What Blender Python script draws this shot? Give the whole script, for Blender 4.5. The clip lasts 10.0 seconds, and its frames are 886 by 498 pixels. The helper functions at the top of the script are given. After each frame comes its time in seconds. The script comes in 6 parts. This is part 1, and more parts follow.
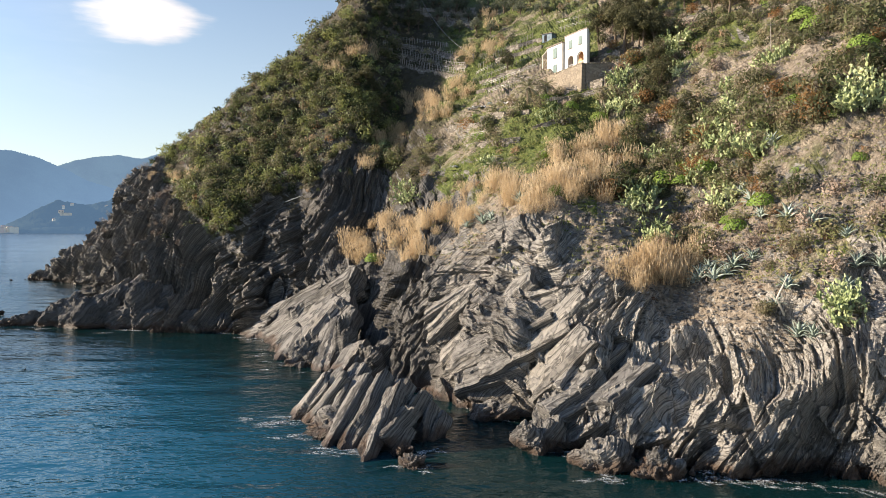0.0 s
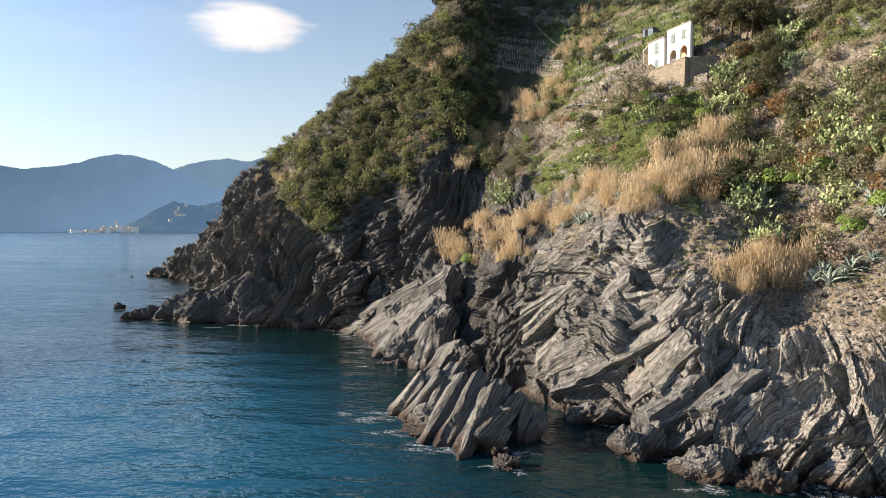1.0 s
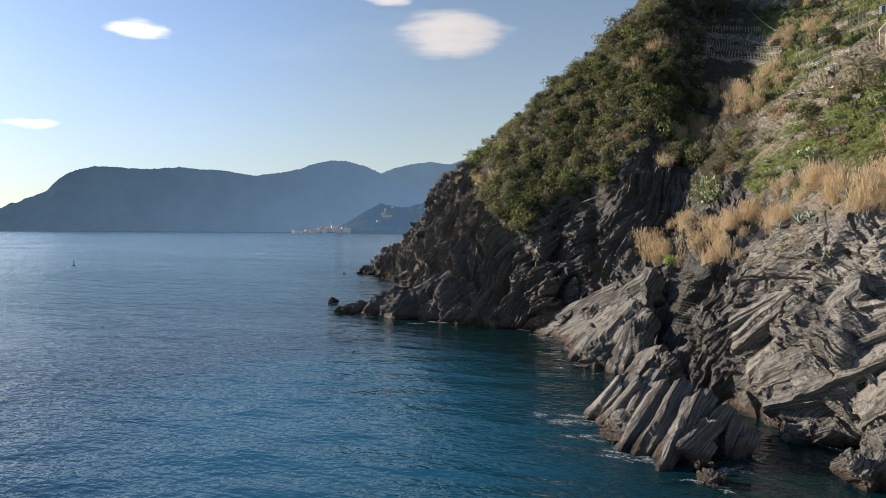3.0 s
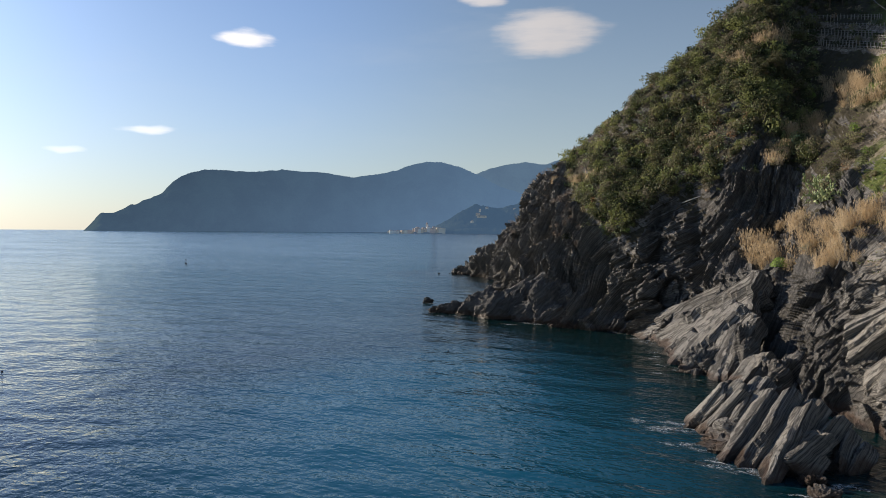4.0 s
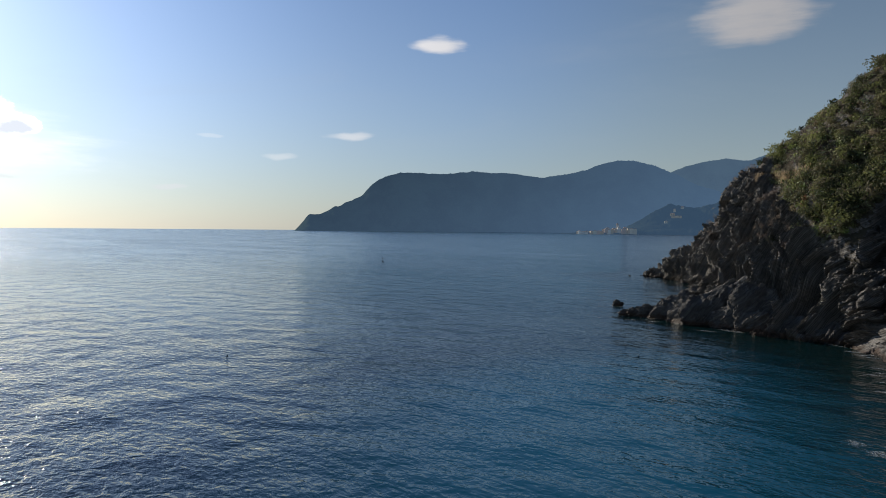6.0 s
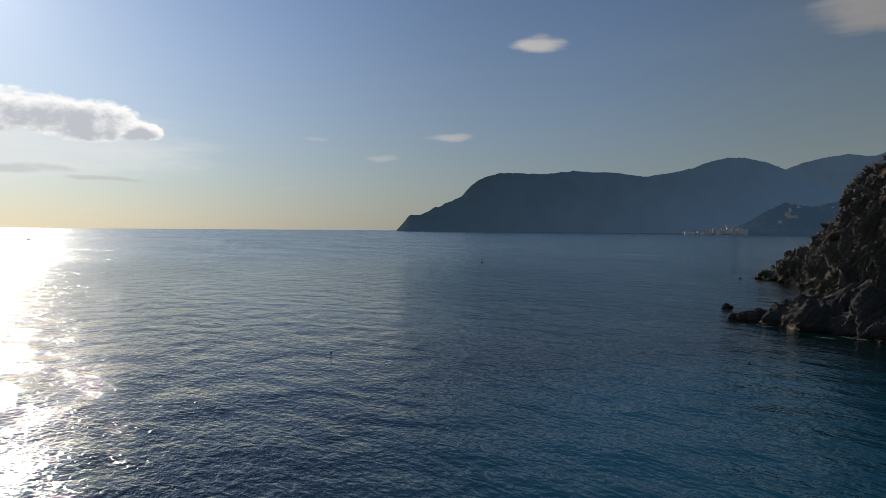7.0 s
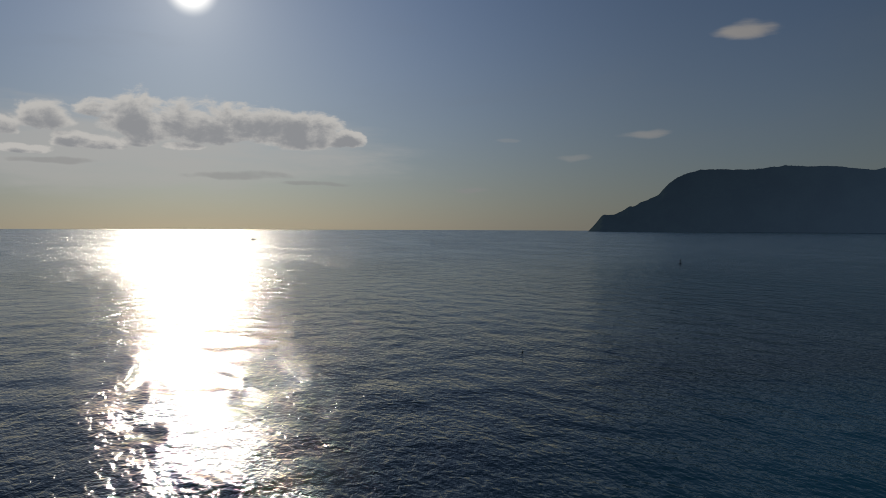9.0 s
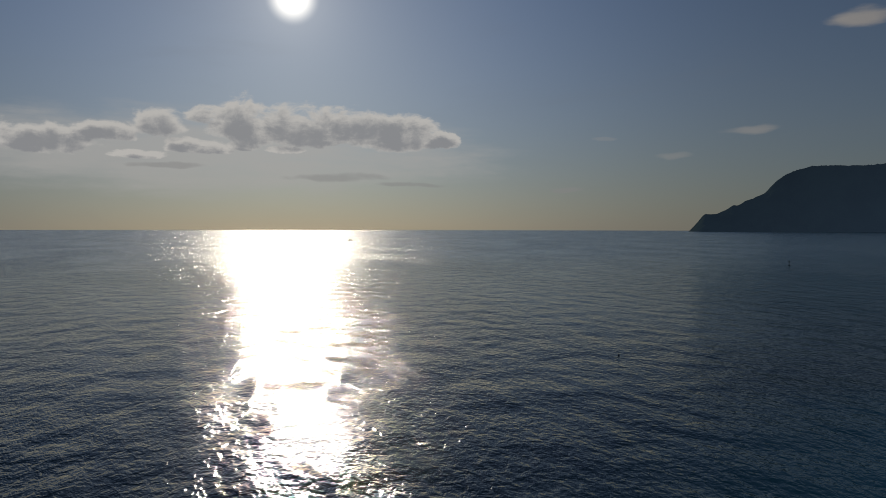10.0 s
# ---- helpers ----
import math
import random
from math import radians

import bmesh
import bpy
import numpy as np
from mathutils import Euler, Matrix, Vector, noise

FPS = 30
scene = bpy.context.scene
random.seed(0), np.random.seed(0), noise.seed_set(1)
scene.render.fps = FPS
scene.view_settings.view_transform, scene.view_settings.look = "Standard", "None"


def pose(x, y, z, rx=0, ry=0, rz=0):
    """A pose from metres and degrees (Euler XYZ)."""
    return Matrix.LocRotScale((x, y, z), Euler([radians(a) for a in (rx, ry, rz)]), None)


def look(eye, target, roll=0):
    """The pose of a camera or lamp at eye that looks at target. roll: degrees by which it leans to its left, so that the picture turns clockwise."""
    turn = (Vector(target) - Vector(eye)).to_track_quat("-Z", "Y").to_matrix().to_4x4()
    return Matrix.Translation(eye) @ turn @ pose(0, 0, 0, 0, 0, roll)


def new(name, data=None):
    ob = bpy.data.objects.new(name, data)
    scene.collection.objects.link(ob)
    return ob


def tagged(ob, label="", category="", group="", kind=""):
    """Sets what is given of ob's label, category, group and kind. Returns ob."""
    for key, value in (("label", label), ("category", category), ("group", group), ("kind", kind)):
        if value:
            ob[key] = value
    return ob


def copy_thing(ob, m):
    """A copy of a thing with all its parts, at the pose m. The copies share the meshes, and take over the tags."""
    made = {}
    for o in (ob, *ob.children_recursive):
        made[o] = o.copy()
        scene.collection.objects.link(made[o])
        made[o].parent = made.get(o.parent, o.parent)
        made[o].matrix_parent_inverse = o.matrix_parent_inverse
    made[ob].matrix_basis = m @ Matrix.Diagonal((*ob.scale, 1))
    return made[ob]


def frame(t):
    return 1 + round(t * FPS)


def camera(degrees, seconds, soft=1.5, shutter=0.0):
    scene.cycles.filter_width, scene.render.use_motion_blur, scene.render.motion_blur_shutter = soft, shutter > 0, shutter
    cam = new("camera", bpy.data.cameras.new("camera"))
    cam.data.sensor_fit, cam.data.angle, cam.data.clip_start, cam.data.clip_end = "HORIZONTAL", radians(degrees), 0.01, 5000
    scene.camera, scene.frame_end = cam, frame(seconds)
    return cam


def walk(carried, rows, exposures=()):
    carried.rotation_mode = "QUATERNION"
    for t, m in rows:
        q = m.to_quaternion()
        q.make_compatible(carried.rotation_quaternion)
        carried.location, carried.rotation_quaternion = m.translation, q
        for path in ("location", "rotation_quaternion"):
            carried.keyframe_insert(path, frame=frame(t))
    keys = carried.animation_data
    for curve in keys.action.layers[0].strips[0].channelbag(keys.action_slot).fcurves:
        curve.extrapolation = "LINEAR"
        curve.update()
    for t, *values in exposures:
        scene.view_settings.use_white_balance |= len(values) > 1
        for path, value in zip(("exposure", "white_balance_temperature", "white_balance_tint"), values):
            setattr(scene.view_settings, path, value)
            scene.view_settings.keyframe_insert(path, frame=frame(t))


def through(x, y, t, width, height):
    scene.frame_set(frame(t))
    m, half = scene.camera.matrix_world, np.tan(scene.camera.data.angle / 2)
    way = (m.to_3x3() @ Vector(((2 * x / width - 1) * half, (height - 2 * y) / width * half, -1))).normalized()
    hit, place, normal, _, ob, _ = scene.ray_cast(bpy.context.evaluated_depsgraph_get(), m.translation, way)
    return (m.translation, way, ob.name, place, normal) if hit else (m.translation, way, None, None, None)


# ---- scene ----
# The drone hovers over the sea and turns on the spot: seconds, yaw, pitch, roll.
UNIT = 0.8  # the plan below is drawn in units of 0.8 m
EYE = 20.0  # height of the eye in units
cam = camera(63.15, 10.0, soft=0.7)
TURNS = [
    (0.0, 0.00, -1.53, 0.14),
    (0.5, 3.98, -1.54, 0.18),
    (1.0, 7.60, -1.55, 0.19),
    (1.5, 11.61, -1.56, 0.19),
    (2.0, 15.27, -1.57, 0.20),
    (2.5, 19.18, -1.57, 0.22),
    (4.0, 30.66, -1.55, 0.36),
    (4.5, 34.20, -1.56, 0.44),
    (5.0, 38.21, -1.58, 0.45),
    (5.5, 41.85, -1.60, 0.46),
    (7.0, 53.41, -1.64, 0.42),
    (7.5, 57.41, -1.64, 0.34),
    (8.0, 61.06, -1.64, 0.26),
    (8.5, 65.09, -1.67, 0.24),
    (9.0, 68.55, -1.69, 0.20),
    (9.5, 72.58, -1.66, 0.10),
    (10.0, 75.98, -1.68, 0.08),
]
walk(cam, [(t, pose(0, 0, EYE * UNIT, 90 + p, 0, y) @ pose(0, 0, 0, 0, 0, r)) for t, y, p, r in TURNS],
     [(0.0, 1.15, 6800, 12), (1.0, 1.05, 6750, 12), (2.5, 0.70, 6600, 12), (4.5, 0.15, 6350, 11), (5.5, -0.05, 6150, 10), (7.0, -1.02, 6350, 10), (8.5, -1.88, 6480, 10), (10.0, -2.15, 6540, 10)])

# ---------------------------------------------------------------- light
SUN_BEARING, SUN_HEIGHT = 87.7, 17.2


def ray_dir(bearing, climb):
    """Unit vector; bearing in degrees to the left of +y, climb above the horizon."""
    a, e = radians(bearing), radians(climb)
    return Vector((-math.sin(a) * math.cos(e), math.cos(a) * math.cos(e), math.sin(e)))


sun = new("sun", bpy.data.lights.new("sun", "SUN"))
sun.data.energy, sun.data.angle, sun.data.color = 5.0, radians(0.6), (1.0, 0.86, 0.68)
sun.matrix_world = look((0, 0, 60), Vector((0, 0, 60)) - ray_dir(SUN_BEARING, SUN_HEIGHT))


class Net:
    """A short way to write node trees."""

    def __init__(self, tree):
        self.tree = tree
        tree.nodes.clear()

    def add(self, kind, operation=""):
        n = self.tree.nodes.new(kind)
        if operation:
            n.operation = operation
        return n

    def set(self, socket, value):
        if isinstance(value, bpy.types.NodeSocket):
            self.tree.links.new(value, socket)
        elif isinstance(value, (tuple, list)) and len(value) == 3 and socket.type == "RGBA":
            socket.default_value = (*value, 1)
        else:
            socket.default_value = value

    def math(self, op, a, b=0.0, c=0.0, clamp=False):
        n = self.add("ShaderNodeMath", op)
        n.use_clamp = clamp
        for i, v in enumerate((a, b, c)):
            self.set(n.inputs[i], v)
        return n.outputs[0]

    def vec(self, op, a, b=(0, 0, 0)):
        n = self.add("ShaderNodeVectorMath", op)
        self.set(n.inputs[0], a)
        self.set(n.inputs[1], b)
        return n.outputs["Value"] if op in ("DOT_PRODUCT", "LENGTH") else n.outputs[0]

    def mix(self, f, a, b, blend="MIX"):
        n = self.add("ShaderNodeMix")
        n.data_type, n.blend_type = "RGBA", blend
        self.set(n.inputs[0], f)
        self.set(n.inputs[6], a)
        self.set(n.inputs[7], b)
        return n.outputs[2]

    def noise(self, vector, scale, detail=3.0, rough=0.55, warp=0.0):
        n = self.add("ShaderNodeTexNoise")
        if vector is not None:
            self.set(n.inputs["Vector"], vector)
        n.inputs["Scale"].default_value = scale
        n.inputs["Detail"].default_value = detail
        n.inputs["Roughness"].default_value = rough
        n.inputs["Distortion"].default_value = warp
        return n.outputs["Fac"]

    def ramp(self, f, lo, hi, a=0.0, b=1.0, smooth=True):
        n = self.add("ShaderNodeMapRange")
        n.interpolation_type = "SMOOTHSTEP" if smooth else "LINEAR"
        for i, v in enumerate((f, lo, hi, a, b)):
            self.set(n.inputs[i], v)
        return n.outputs[0]

    def colours(self, f, stops):
        n = self.add("ShaderNodeValToRGB")
        while len(n.color_ramp.elements) < len(stops):
            n.color_ramp.elements.new(0.5)
        for e, (p, c) in zip(n.color_ramp.elements, stops):
            e.position, e.color = p, (*c, 1)
        self.set(n.inputs[0], f)
        return n.outputs[0]

    def scaled(self, vector, x, y, z):
        return self.vec("MULTIPLY", vector, (x, y, z))

    def bump(self, height, strength, distance, normal=None):
        n = self.add("ShaderNodeBump")
        self.set(n.inputs["Height"], height)
        self.set(n.inputs["Strength"], strength)
        self.set(n.inputs["Distance"], distance)
        if normal is not None:
            self.set(n.inputs["Normal"], normal)
        return n.outputs[0]


def colour_noise(self, p, scale):
    t = self.add("ShaderNodeTexNoise")
    self.set(t.inputs["Vector"], p)
    t.inputs["Scale"].default_value = scale
    return t.outputs["Color"]


Net.colour_noise = colour_noise


world = bpy.data.worlds.new("sky")
scene.world = world
world.use_nodes = True
w = Net(world.node_tree)
sky = w.add("ShaderNodeTexSky")
sky.sky_type, sky.sun_disc = "NISHITA", False
sky.sun_elevation, sky.sun_rotation = radians(SUN_HEIGHT), radians(-SUN_BEARING)
sky.altitude, sky.air_density, sky.dust_density, sky.ozone_density = 20, 1.0, 0.35, 2.0
way = w.add("ShaderNodeTexCoord").outputs["Generated"]
sep = w.add("ShaderNodeSeparateXYZ")
w.set(sep.inputs[0], way)
bear = w.math("MULTIPLY", w.math("ARCTAN2", w.math("MULTIPLY", sep.outputs[0], -1.0), sep.outputs[1]), 57.2958)
climb = w.math("MULTIPLY", w.math("ARCSINE", sep.outputs[2]), 57.2958)
flat = w.add("ShaderNodeCombineXYZ")
w.set(flat.inputs[0], bear)
w.set(flat.inputs[1], climb)
puffs = w.noise(w.scaled(flat.outputs[0], 0.55, 1.0, 1.0), 0.8, 8.0, 0.62, 0.3)
wisps = w.noise(w.scaled(flat.outputs[0], 0.3, 1.6, 1.0), 0.5, 5.0, 0.6)


# the clouds' outlines are bent by the wind
drift = w.add("ShaderNodeSeparateXYZ")
w.set(drift.inputs[0], w.colour_noise(flat.outputs[0], 0.33))
bear_c = w.math("ADD", bear, w.math("MULTIPLY", w.math("SUBTRACT", drift.outputs[0], 0.5), 2.4))
climb_c = w.math("ADD", climb, w.math("MULTIPLY", w.math("SUBTRACT", drift.outputs[1], 0.5), 0.7))


def cloud(bearing, height, wide, tall, ragged, source, flat_foot=1.0, climb=climb_c):
    """Cover of one cloud: an oval with a ragged edge, flatter below."""
    du = w.math("DIVIDE", w.math("SUBTRACT", bear_c, bearing), wide)
    dv = w.math("DIVIDE", w.math("SUBTRACT", climb, height), tall)
    dv = w.math("MAXIMUM", dv, w.math("MULTIPLY", dv, -flat_foot))
    d = w.math("ADD", w.math("MULTIPLY", du, du), w.math("MULTIPLY", dv, dv))
    edge = w.math("SUBTRACT", w.math("ADD", 1.0, w.math("MULTIPLY", w.math("SUBTRACT", source, 0.5), ragged)), d)
    return edge


# bearing, height, half width, half height, raggedness, flatness of the foot, thickness
SOFT = [(22.5, 14.9, 4.6, 2.2, 1.6, 1.3, 1.0), (46.2, 14.1, 2.3, 0.85, 2.0, 1.2, 0.85), (53.0, 7.2, 2.2, 0.35, 2.0, 1.0, 0.5),
        (27.5, 17.6, 2.3, 0.7, 2.2, 1.0, 0.9), (58.4, 5.5, 1.9, 0.3, 2.0, 1.0, 0.3),
        (63.5, 6.9, 0.9, 0.2, 2.0, 1.0, 0.2)]
HEAPED = [(91.4, 7.3, 2.6, 2.4, 1.5, 2.6), (87.2, 6.9, 4.6, 2.4, 1.5, 3.4), (82.8, 7.2, 4.2, 2.0, 1.5, 2.4), (79.2, 7.0, 2.6, 2.0, 1.5, 2.2), (76.2, 6.7, 1.5, 0.8, 2.2, 1.6), (94.2, 8.3, 1.5, 0.9, 1.7, 1.6),
          (97.4, 7.3, 2.0, 1.4, 1.4, 2.4), (105.2, 6.0, 4.2, 1.2, 1.6, 1.6), (101.2, 6.8, 2.2, 0.9, 1.8, 1.5), (94.8, 5.8, 2.4, 0.75, 1.8, 2.0), (91.6, 6.1, 1.6, 0.45, 1.8, 1.5), (88.2, 5.9, 1.3, 0.35, 1.8, 1.5),
          (98.8, 5.3, 1.9, 0.4, 1.8, 1.5), (113.0, 7.0, 5.0, 1.3, 1.8, 1.6), (121.0, 7.4, 5.0, 1.0, 1.8, 1.6)]
puffs_up = w.noise(w.scaled(w.vec("ADD", flat.outputs[0], (0.0, 0.45, 0.0)), 0.55, 1.0, 1.0), 0.8, 8.0, 0.62, 0.3)
climb_up = w.math("ADD", climb_c, 0.45)
soft_cover = 0.0
for row in SOFT:
    c = w.ramp(cloud(*row[:5], wisps, row[5]), -0.1, 1.0, 0.0, row[6])
    soft_cover = w.math("MAXIMUM", soft_cover, c)
body, body_up = -2.0, -2.0
for row in HEAPED:
    body = w.math("MAXIMUM", body, cloud(*row[:4], 2.0 * row[4], puffs, row[5]))
    body_up = w.math("MAXIMUM", body_up, cloud(*row[:4], 2.0 * row[4], puffs_up, row[5], climb_up))
bank = w.ramp(cloud(95.0, 5.6, 25.0, 3.4, 1.6, wisps, 1.0), -0.2, 1.1, 0.0, 0.75)
veil = w.ramp(w.noise(w.scaled(flat.outputs[0], 0.05, 0.22, 1.0), 1.0, 5.0, 0.6, 0.6), 0.5, 0.85, 0.0, 0.12)
aim = ray_dir(SUN_BEARING, SUN_HEIGHT)
near_sun = w.vec("DOT_PRODUCT", w.vec("NORMALIZE", way), tuple(aim))
off_sun = w.math("MULTIPLY", w.math("ARCCOSINE", w.math("MINIMUM", near_sun, 1.0)), 57.2958)
base = w.mix(1.0, sky.outputs[0], w.mix(w.ramp(off_sun, 38.0, 12.0), w.mix(w.ramp(off_sun, 64.0, 42.0), (0.83, 0.97, 1.07), (0.92, 1.12, 1.42)), (1.12, 1.42, 1.92)), "MULTIPLY")
low = w.math("POWER", 2.718, w.math("MULTIPLY", w.math("MAXIMUM", climb, 0.0), -0.085))
base = w.mix(w.math("MULTIPLY", low, 0.7), base, w.mix(w.ramp(off_sun, 48.0, 4.0), (6.2, 6.2, 5.8), (12.6, 12.3, 11.4)))
base = w.mix(veil, base, (7.5, 7.6, 7.7))
base = w.mix(w.math("MULTIPLY", soft_cover, 0.95), base, w.mix(w.ramp(off_sun, 66.0, 25.0), (6.6, 6.3, 6.2), (17.0, 15.8, 14.6)))
# heaped clouds stand against the sun: thin rims glow, thick hearts are grey
base = w.mix(bank, base, (20.5, 20.0, 19.2))
folds = w.math("MULTIPLY", w.math("SUBTRACT", w.noise(flat.outputs[0], 1.1, 4.0, 0.6), 0.5), 0.9)
depth = w.math("ADD", w.math("ADD", w.math("MULTIPLY", body, 0.35), w.math("MULTIPLY", body_up, 0.65)), folds)
heart = w.mix(w.ramp(depth, -0.05, 0.95), (26.0, 25.2, 24.0), (13.2, 13.5, 14.2))
base = w.mix(w.ramp(body, -0.3, 0.35, 0.0, 0.95), base, heart)
thin = 0.0
for row in [(84.6, 3.9, 4.6, 0.42, 2.2, 1.2), (78.6, 3.35, 3.4, 0.25, 2.2, 1.2), (66.6, 3.0, 1.9, 0.28, 2.0, 1.0), (97.0, 4.6, 3.0, 0.3, 2.2, 1.2)]:
    thin = w.math("MAXIMUM", thin, w.ramp(cloud(*row[:5], puffs, row[5]), 0.0, 0.9, 0.0, 0.5))
base = w.mix(thin, base, (12.4, 12.2, 12.2))
disc = w.math("ADD", w.ramp(off_sun, 2.1, 0.2, 0.0, 70.0), w.math("MULTIPLY", w.math("POWER", 2.718, w.math("MULTIPLY", off_sun, -0.34)), 13.0))
glare = w.mix(1.0, base, w.mix(1.0, (1.0, 0.93, 0.80), disc, "MULTIPLY"), "ADD")
bg = w.add("ShaderNodeBackground")
w.set(bg.inputs[0], glare)
bg.inputs[1].default_value = 0.08
w.set(w.add("ShaderNodeOutputWorld").inputs[0], bg.outputs[0])

# ---------------------------------------------------------------- noise for building


def hash3(i, j, k, seed):
    n = (i * 374761393 + j * 668265263 + k * 2147483647 + seed * 974634777) & 0xFFFFFFFF
    n = ((n ^ (n >> 13)) * 1274126177) & 0xFFFFFFFF
    n = ((n ^ (n >> 16)) * 2246822519) & 0xFFFFFFFF
    return ((n ^ (n >> 15)) & 0xFFFFFF).astype(np.float64) / 0xFFFFFF


def vnoise(p, seed=0):
    """Smooth value noise, -1 to 1, of points (n, 3)."""
    q = np.floor(p)
    f = p - q
    f = f * f * f * (f * (f * 6 - 15) + 10)
    q = q.astype(np.int64)
    out = 0
    for a in (0, 1):
        for b in (0, 1):
            for c in (0, 1):
                wgt = (f[:, 0] if a else 1 - f[:, 0]) * (f[:, 1] if b else 1 - f[:, 1]) * (f[:, 2] if c else 1 - f[:, 2])
                out = out + wgt * hash3(q[:, 0] + a, q[:, 1] + b, q[:, 2] + c, seed)
    return out * 2 - 1


def fractal(p, octaves, seed=0, gain=0.5):
    out, amp = 0, 1.0
    for o in range(octaves):
        out = out + amp * vnoise(p * 2.0 ** o + 17.3 * o, seed + o)
        amp *= gain
    return out


def beds(s, seed):
    """Proudness of rock beds along the coordinate s: each bed has its own, with worn edges."""
    k = np.floor(s)
    f = s - k
    k = k.astype(np.int64)
    zero = np.zeros_like(k)
    here, after = hash3(k, zero, zero, seed), hash3(k + 1, zero, zero, seed)
    t = np.clip((f - 0.72) / 0.28, 0, 1)
    t = t * t * (3 - 2 * t)
    return here * (1 - t) + after * t


def smooth_rows(a, width):
    """Running mean along the last axis."""
    n = int(width)
    pad = np.concatenate([np.repeat(a[..., :1], n, -1), a, np.repeat(a[..., -1:], n, -1)], -1)
    c = np.cumsum(np.concatenate([np.zeros_like(pad[..., :1]), pad], -1), -1)
    m = 2 * n + 1
    return (c[..., m:] - c[..., :-m]) / m


def mesh_from(name, verts, faces, material=None, smooth=False, attrs=()):
    """A mesh from arrays: verts (n, 3), faces (m, 3 or 4)."""
    me = bpy.data.meshes.new(name)
    verts, faces = np.asarray(verts, np.float32), np.asarray(faces, np.int32)
    n, side = len(faces), faces.shape[1]
    me.vertices.add(len(verts))
    me.vertices.foreach_set("co", verts.ravel())
    me.loops.add(n * side)
    me.loops.foreach_set("vertex_index", faces.ravel())
    me.polygons.add(n)
    me.polygons.foreach_set("loop_start", np.arange(0, n * side, side, dtype=np.int32))
    me.polygons.foreach_set("use_smooth", np.full(n, smooth, bool))
    for key, values in attrs:
        me.attributes.new(key, "FLOAT", "POINT").data.foreach_set("value", np.asarray(values, np.float32).ravel())
    me.update(calc_edges=True)
    if material:
        me.materials.append(material)
    return me


def grid_faces(rows, cols):
    i = np.arange(rows * cols).reshape(rows, cols)
    return np.stack([i[:-1, :-1], i[:-1, 1:], i[1:, 1:], i[1:, :-1]], -1).reshape(-1, 4)


# ---------------------------------------------------------------- materials


def material(name, rough=0.8, spec=0.3):
    m = bpy.data.materials.new(name)
    m.use_nodes = True
    n = Net(m.node_tree)
    b = n.add("ShaderNodeBsdfPrincipled")
    b.inputs["Roughness"].default_value = rough
    b.inputs["Specular IOR Level"].default_value = spec
    n.set(n.add("ShaderNodeOutputMaterial").inputs[0], b.outputs[0])
    return m, n, b


def position(n):
    return n.add("ShaderNodeNewGeometry").outputs["Position"]


def attribute(n, key):
    a = n.add("ShaderNodeAttribute")
    a.attribute_name = key
    return a.outputs["Fac"]


def rock_colours(n, p, strata):
    """Slaty sandstone: grey beds, tan and rusty ones, dark seams, wet and weedy near the water."""
    bed = n.noise(n.add_vec(strata, 0.9), 1.0, 4.0, 0.7)
    fine = n.noise(n.add_vec(strata, 5.0), 1.0, 3.0, 0.7)
    patch = n.noise(p, 0.09, 4.0, 0.6)
    speck = n.noise(p, 3.5, 5.0, 0.7)
    c = n.colours(bed, [(0.30, (0.045, 0.044, 0.043)), (0.42, (0.19, 0.184, 0.174)), (0.55, (0.34, 0.325, 0.295)), (0.70, (0.46, 0.43, 0.375))])
    c = n.mix(n.ramp(patch, 0.50, 0.74, 0.0, 0.45), c, (0.33, 0.275, 0.20))
    c = n.mix(n.ramp(fine, 0.53, 0.41, 0.0, 0.78), c, (0.040, 0.039, 0.038))
    hair = n.noise(n.math_vec(strata, 13.0, p, 0.8), 1.0, 2.0, 0.6)
    c = n.mix(n.ramp(hair, 0.47, 0.37, 0.0, 0.7), c, (0.035, 0.034, 0.033))
    c = n.mix(n.ramp(speck, 0.42, 0.78, 0.0, 0.35), c, (0.36, 0.335, 0.29))
    slate = n.ramp(n.math("ADD", attribute(n, "slate"), n.math("MULTIPLY", n.math("SUBTRACT", patch, 0.5), 0.9)), 0.25, 0.8)
    c = n.mix(n.math("MULTIPLY", slate, 0.62), c, n.mix(speck, (0.036, 0.036, 0.038), (0.115, 0.113, 0.11)))
    fine = n.math("ADD", n.math("MULTIPLY", fine, 0.6), n.math("MULTIPLY", n.ramp(hair, 0.36, 0.5), 0.35))
    pale = n.ramp(n.math("ADD", attribute(n, "pale"), n.math("MULTIPLY", n.math("SUBTRACT", patch, 0.5), 1.4)), 0.25, 0.8, 0.0, 0.85)
    c = n.mix(pale, c, n.mix(n.ramp(fine, 0.35, 0.75), (0.19, 0.18, 0.165), (0.51, 0.48, 0.425)))
    # joints across the beds
    bent = n.vec("ADD", n.scaled(p, 0.75, 0.75, 0.95), n.scaled(n.colour_noise(p, 0.7), 1.1, 1.1, 1.1))
    cell = n.add("ShaderNodeTexVoronoi")
    cell.feature = "DISTANCE_TO_EDGE"
    n.set(cell.inputs["Vector"], bent)
    cell.inputs["Scale"].default_value = 0.62
    crack = n.math("MULTIPLY", n.ramp(cell.outputs["Distance"], 0.05, 0.0), n.ramp(patch, 0.35, 0.55, 0.25, 1.0))
    c = n.mix(n.math("MULTIPLY", crack, 0.22), c, (0.03, 0.029, 0.028))
    fine = n.math("SUBTRACT", fine, n.math("MULTIPLY", crack, 0.25))
    return c, bed, fine, speck


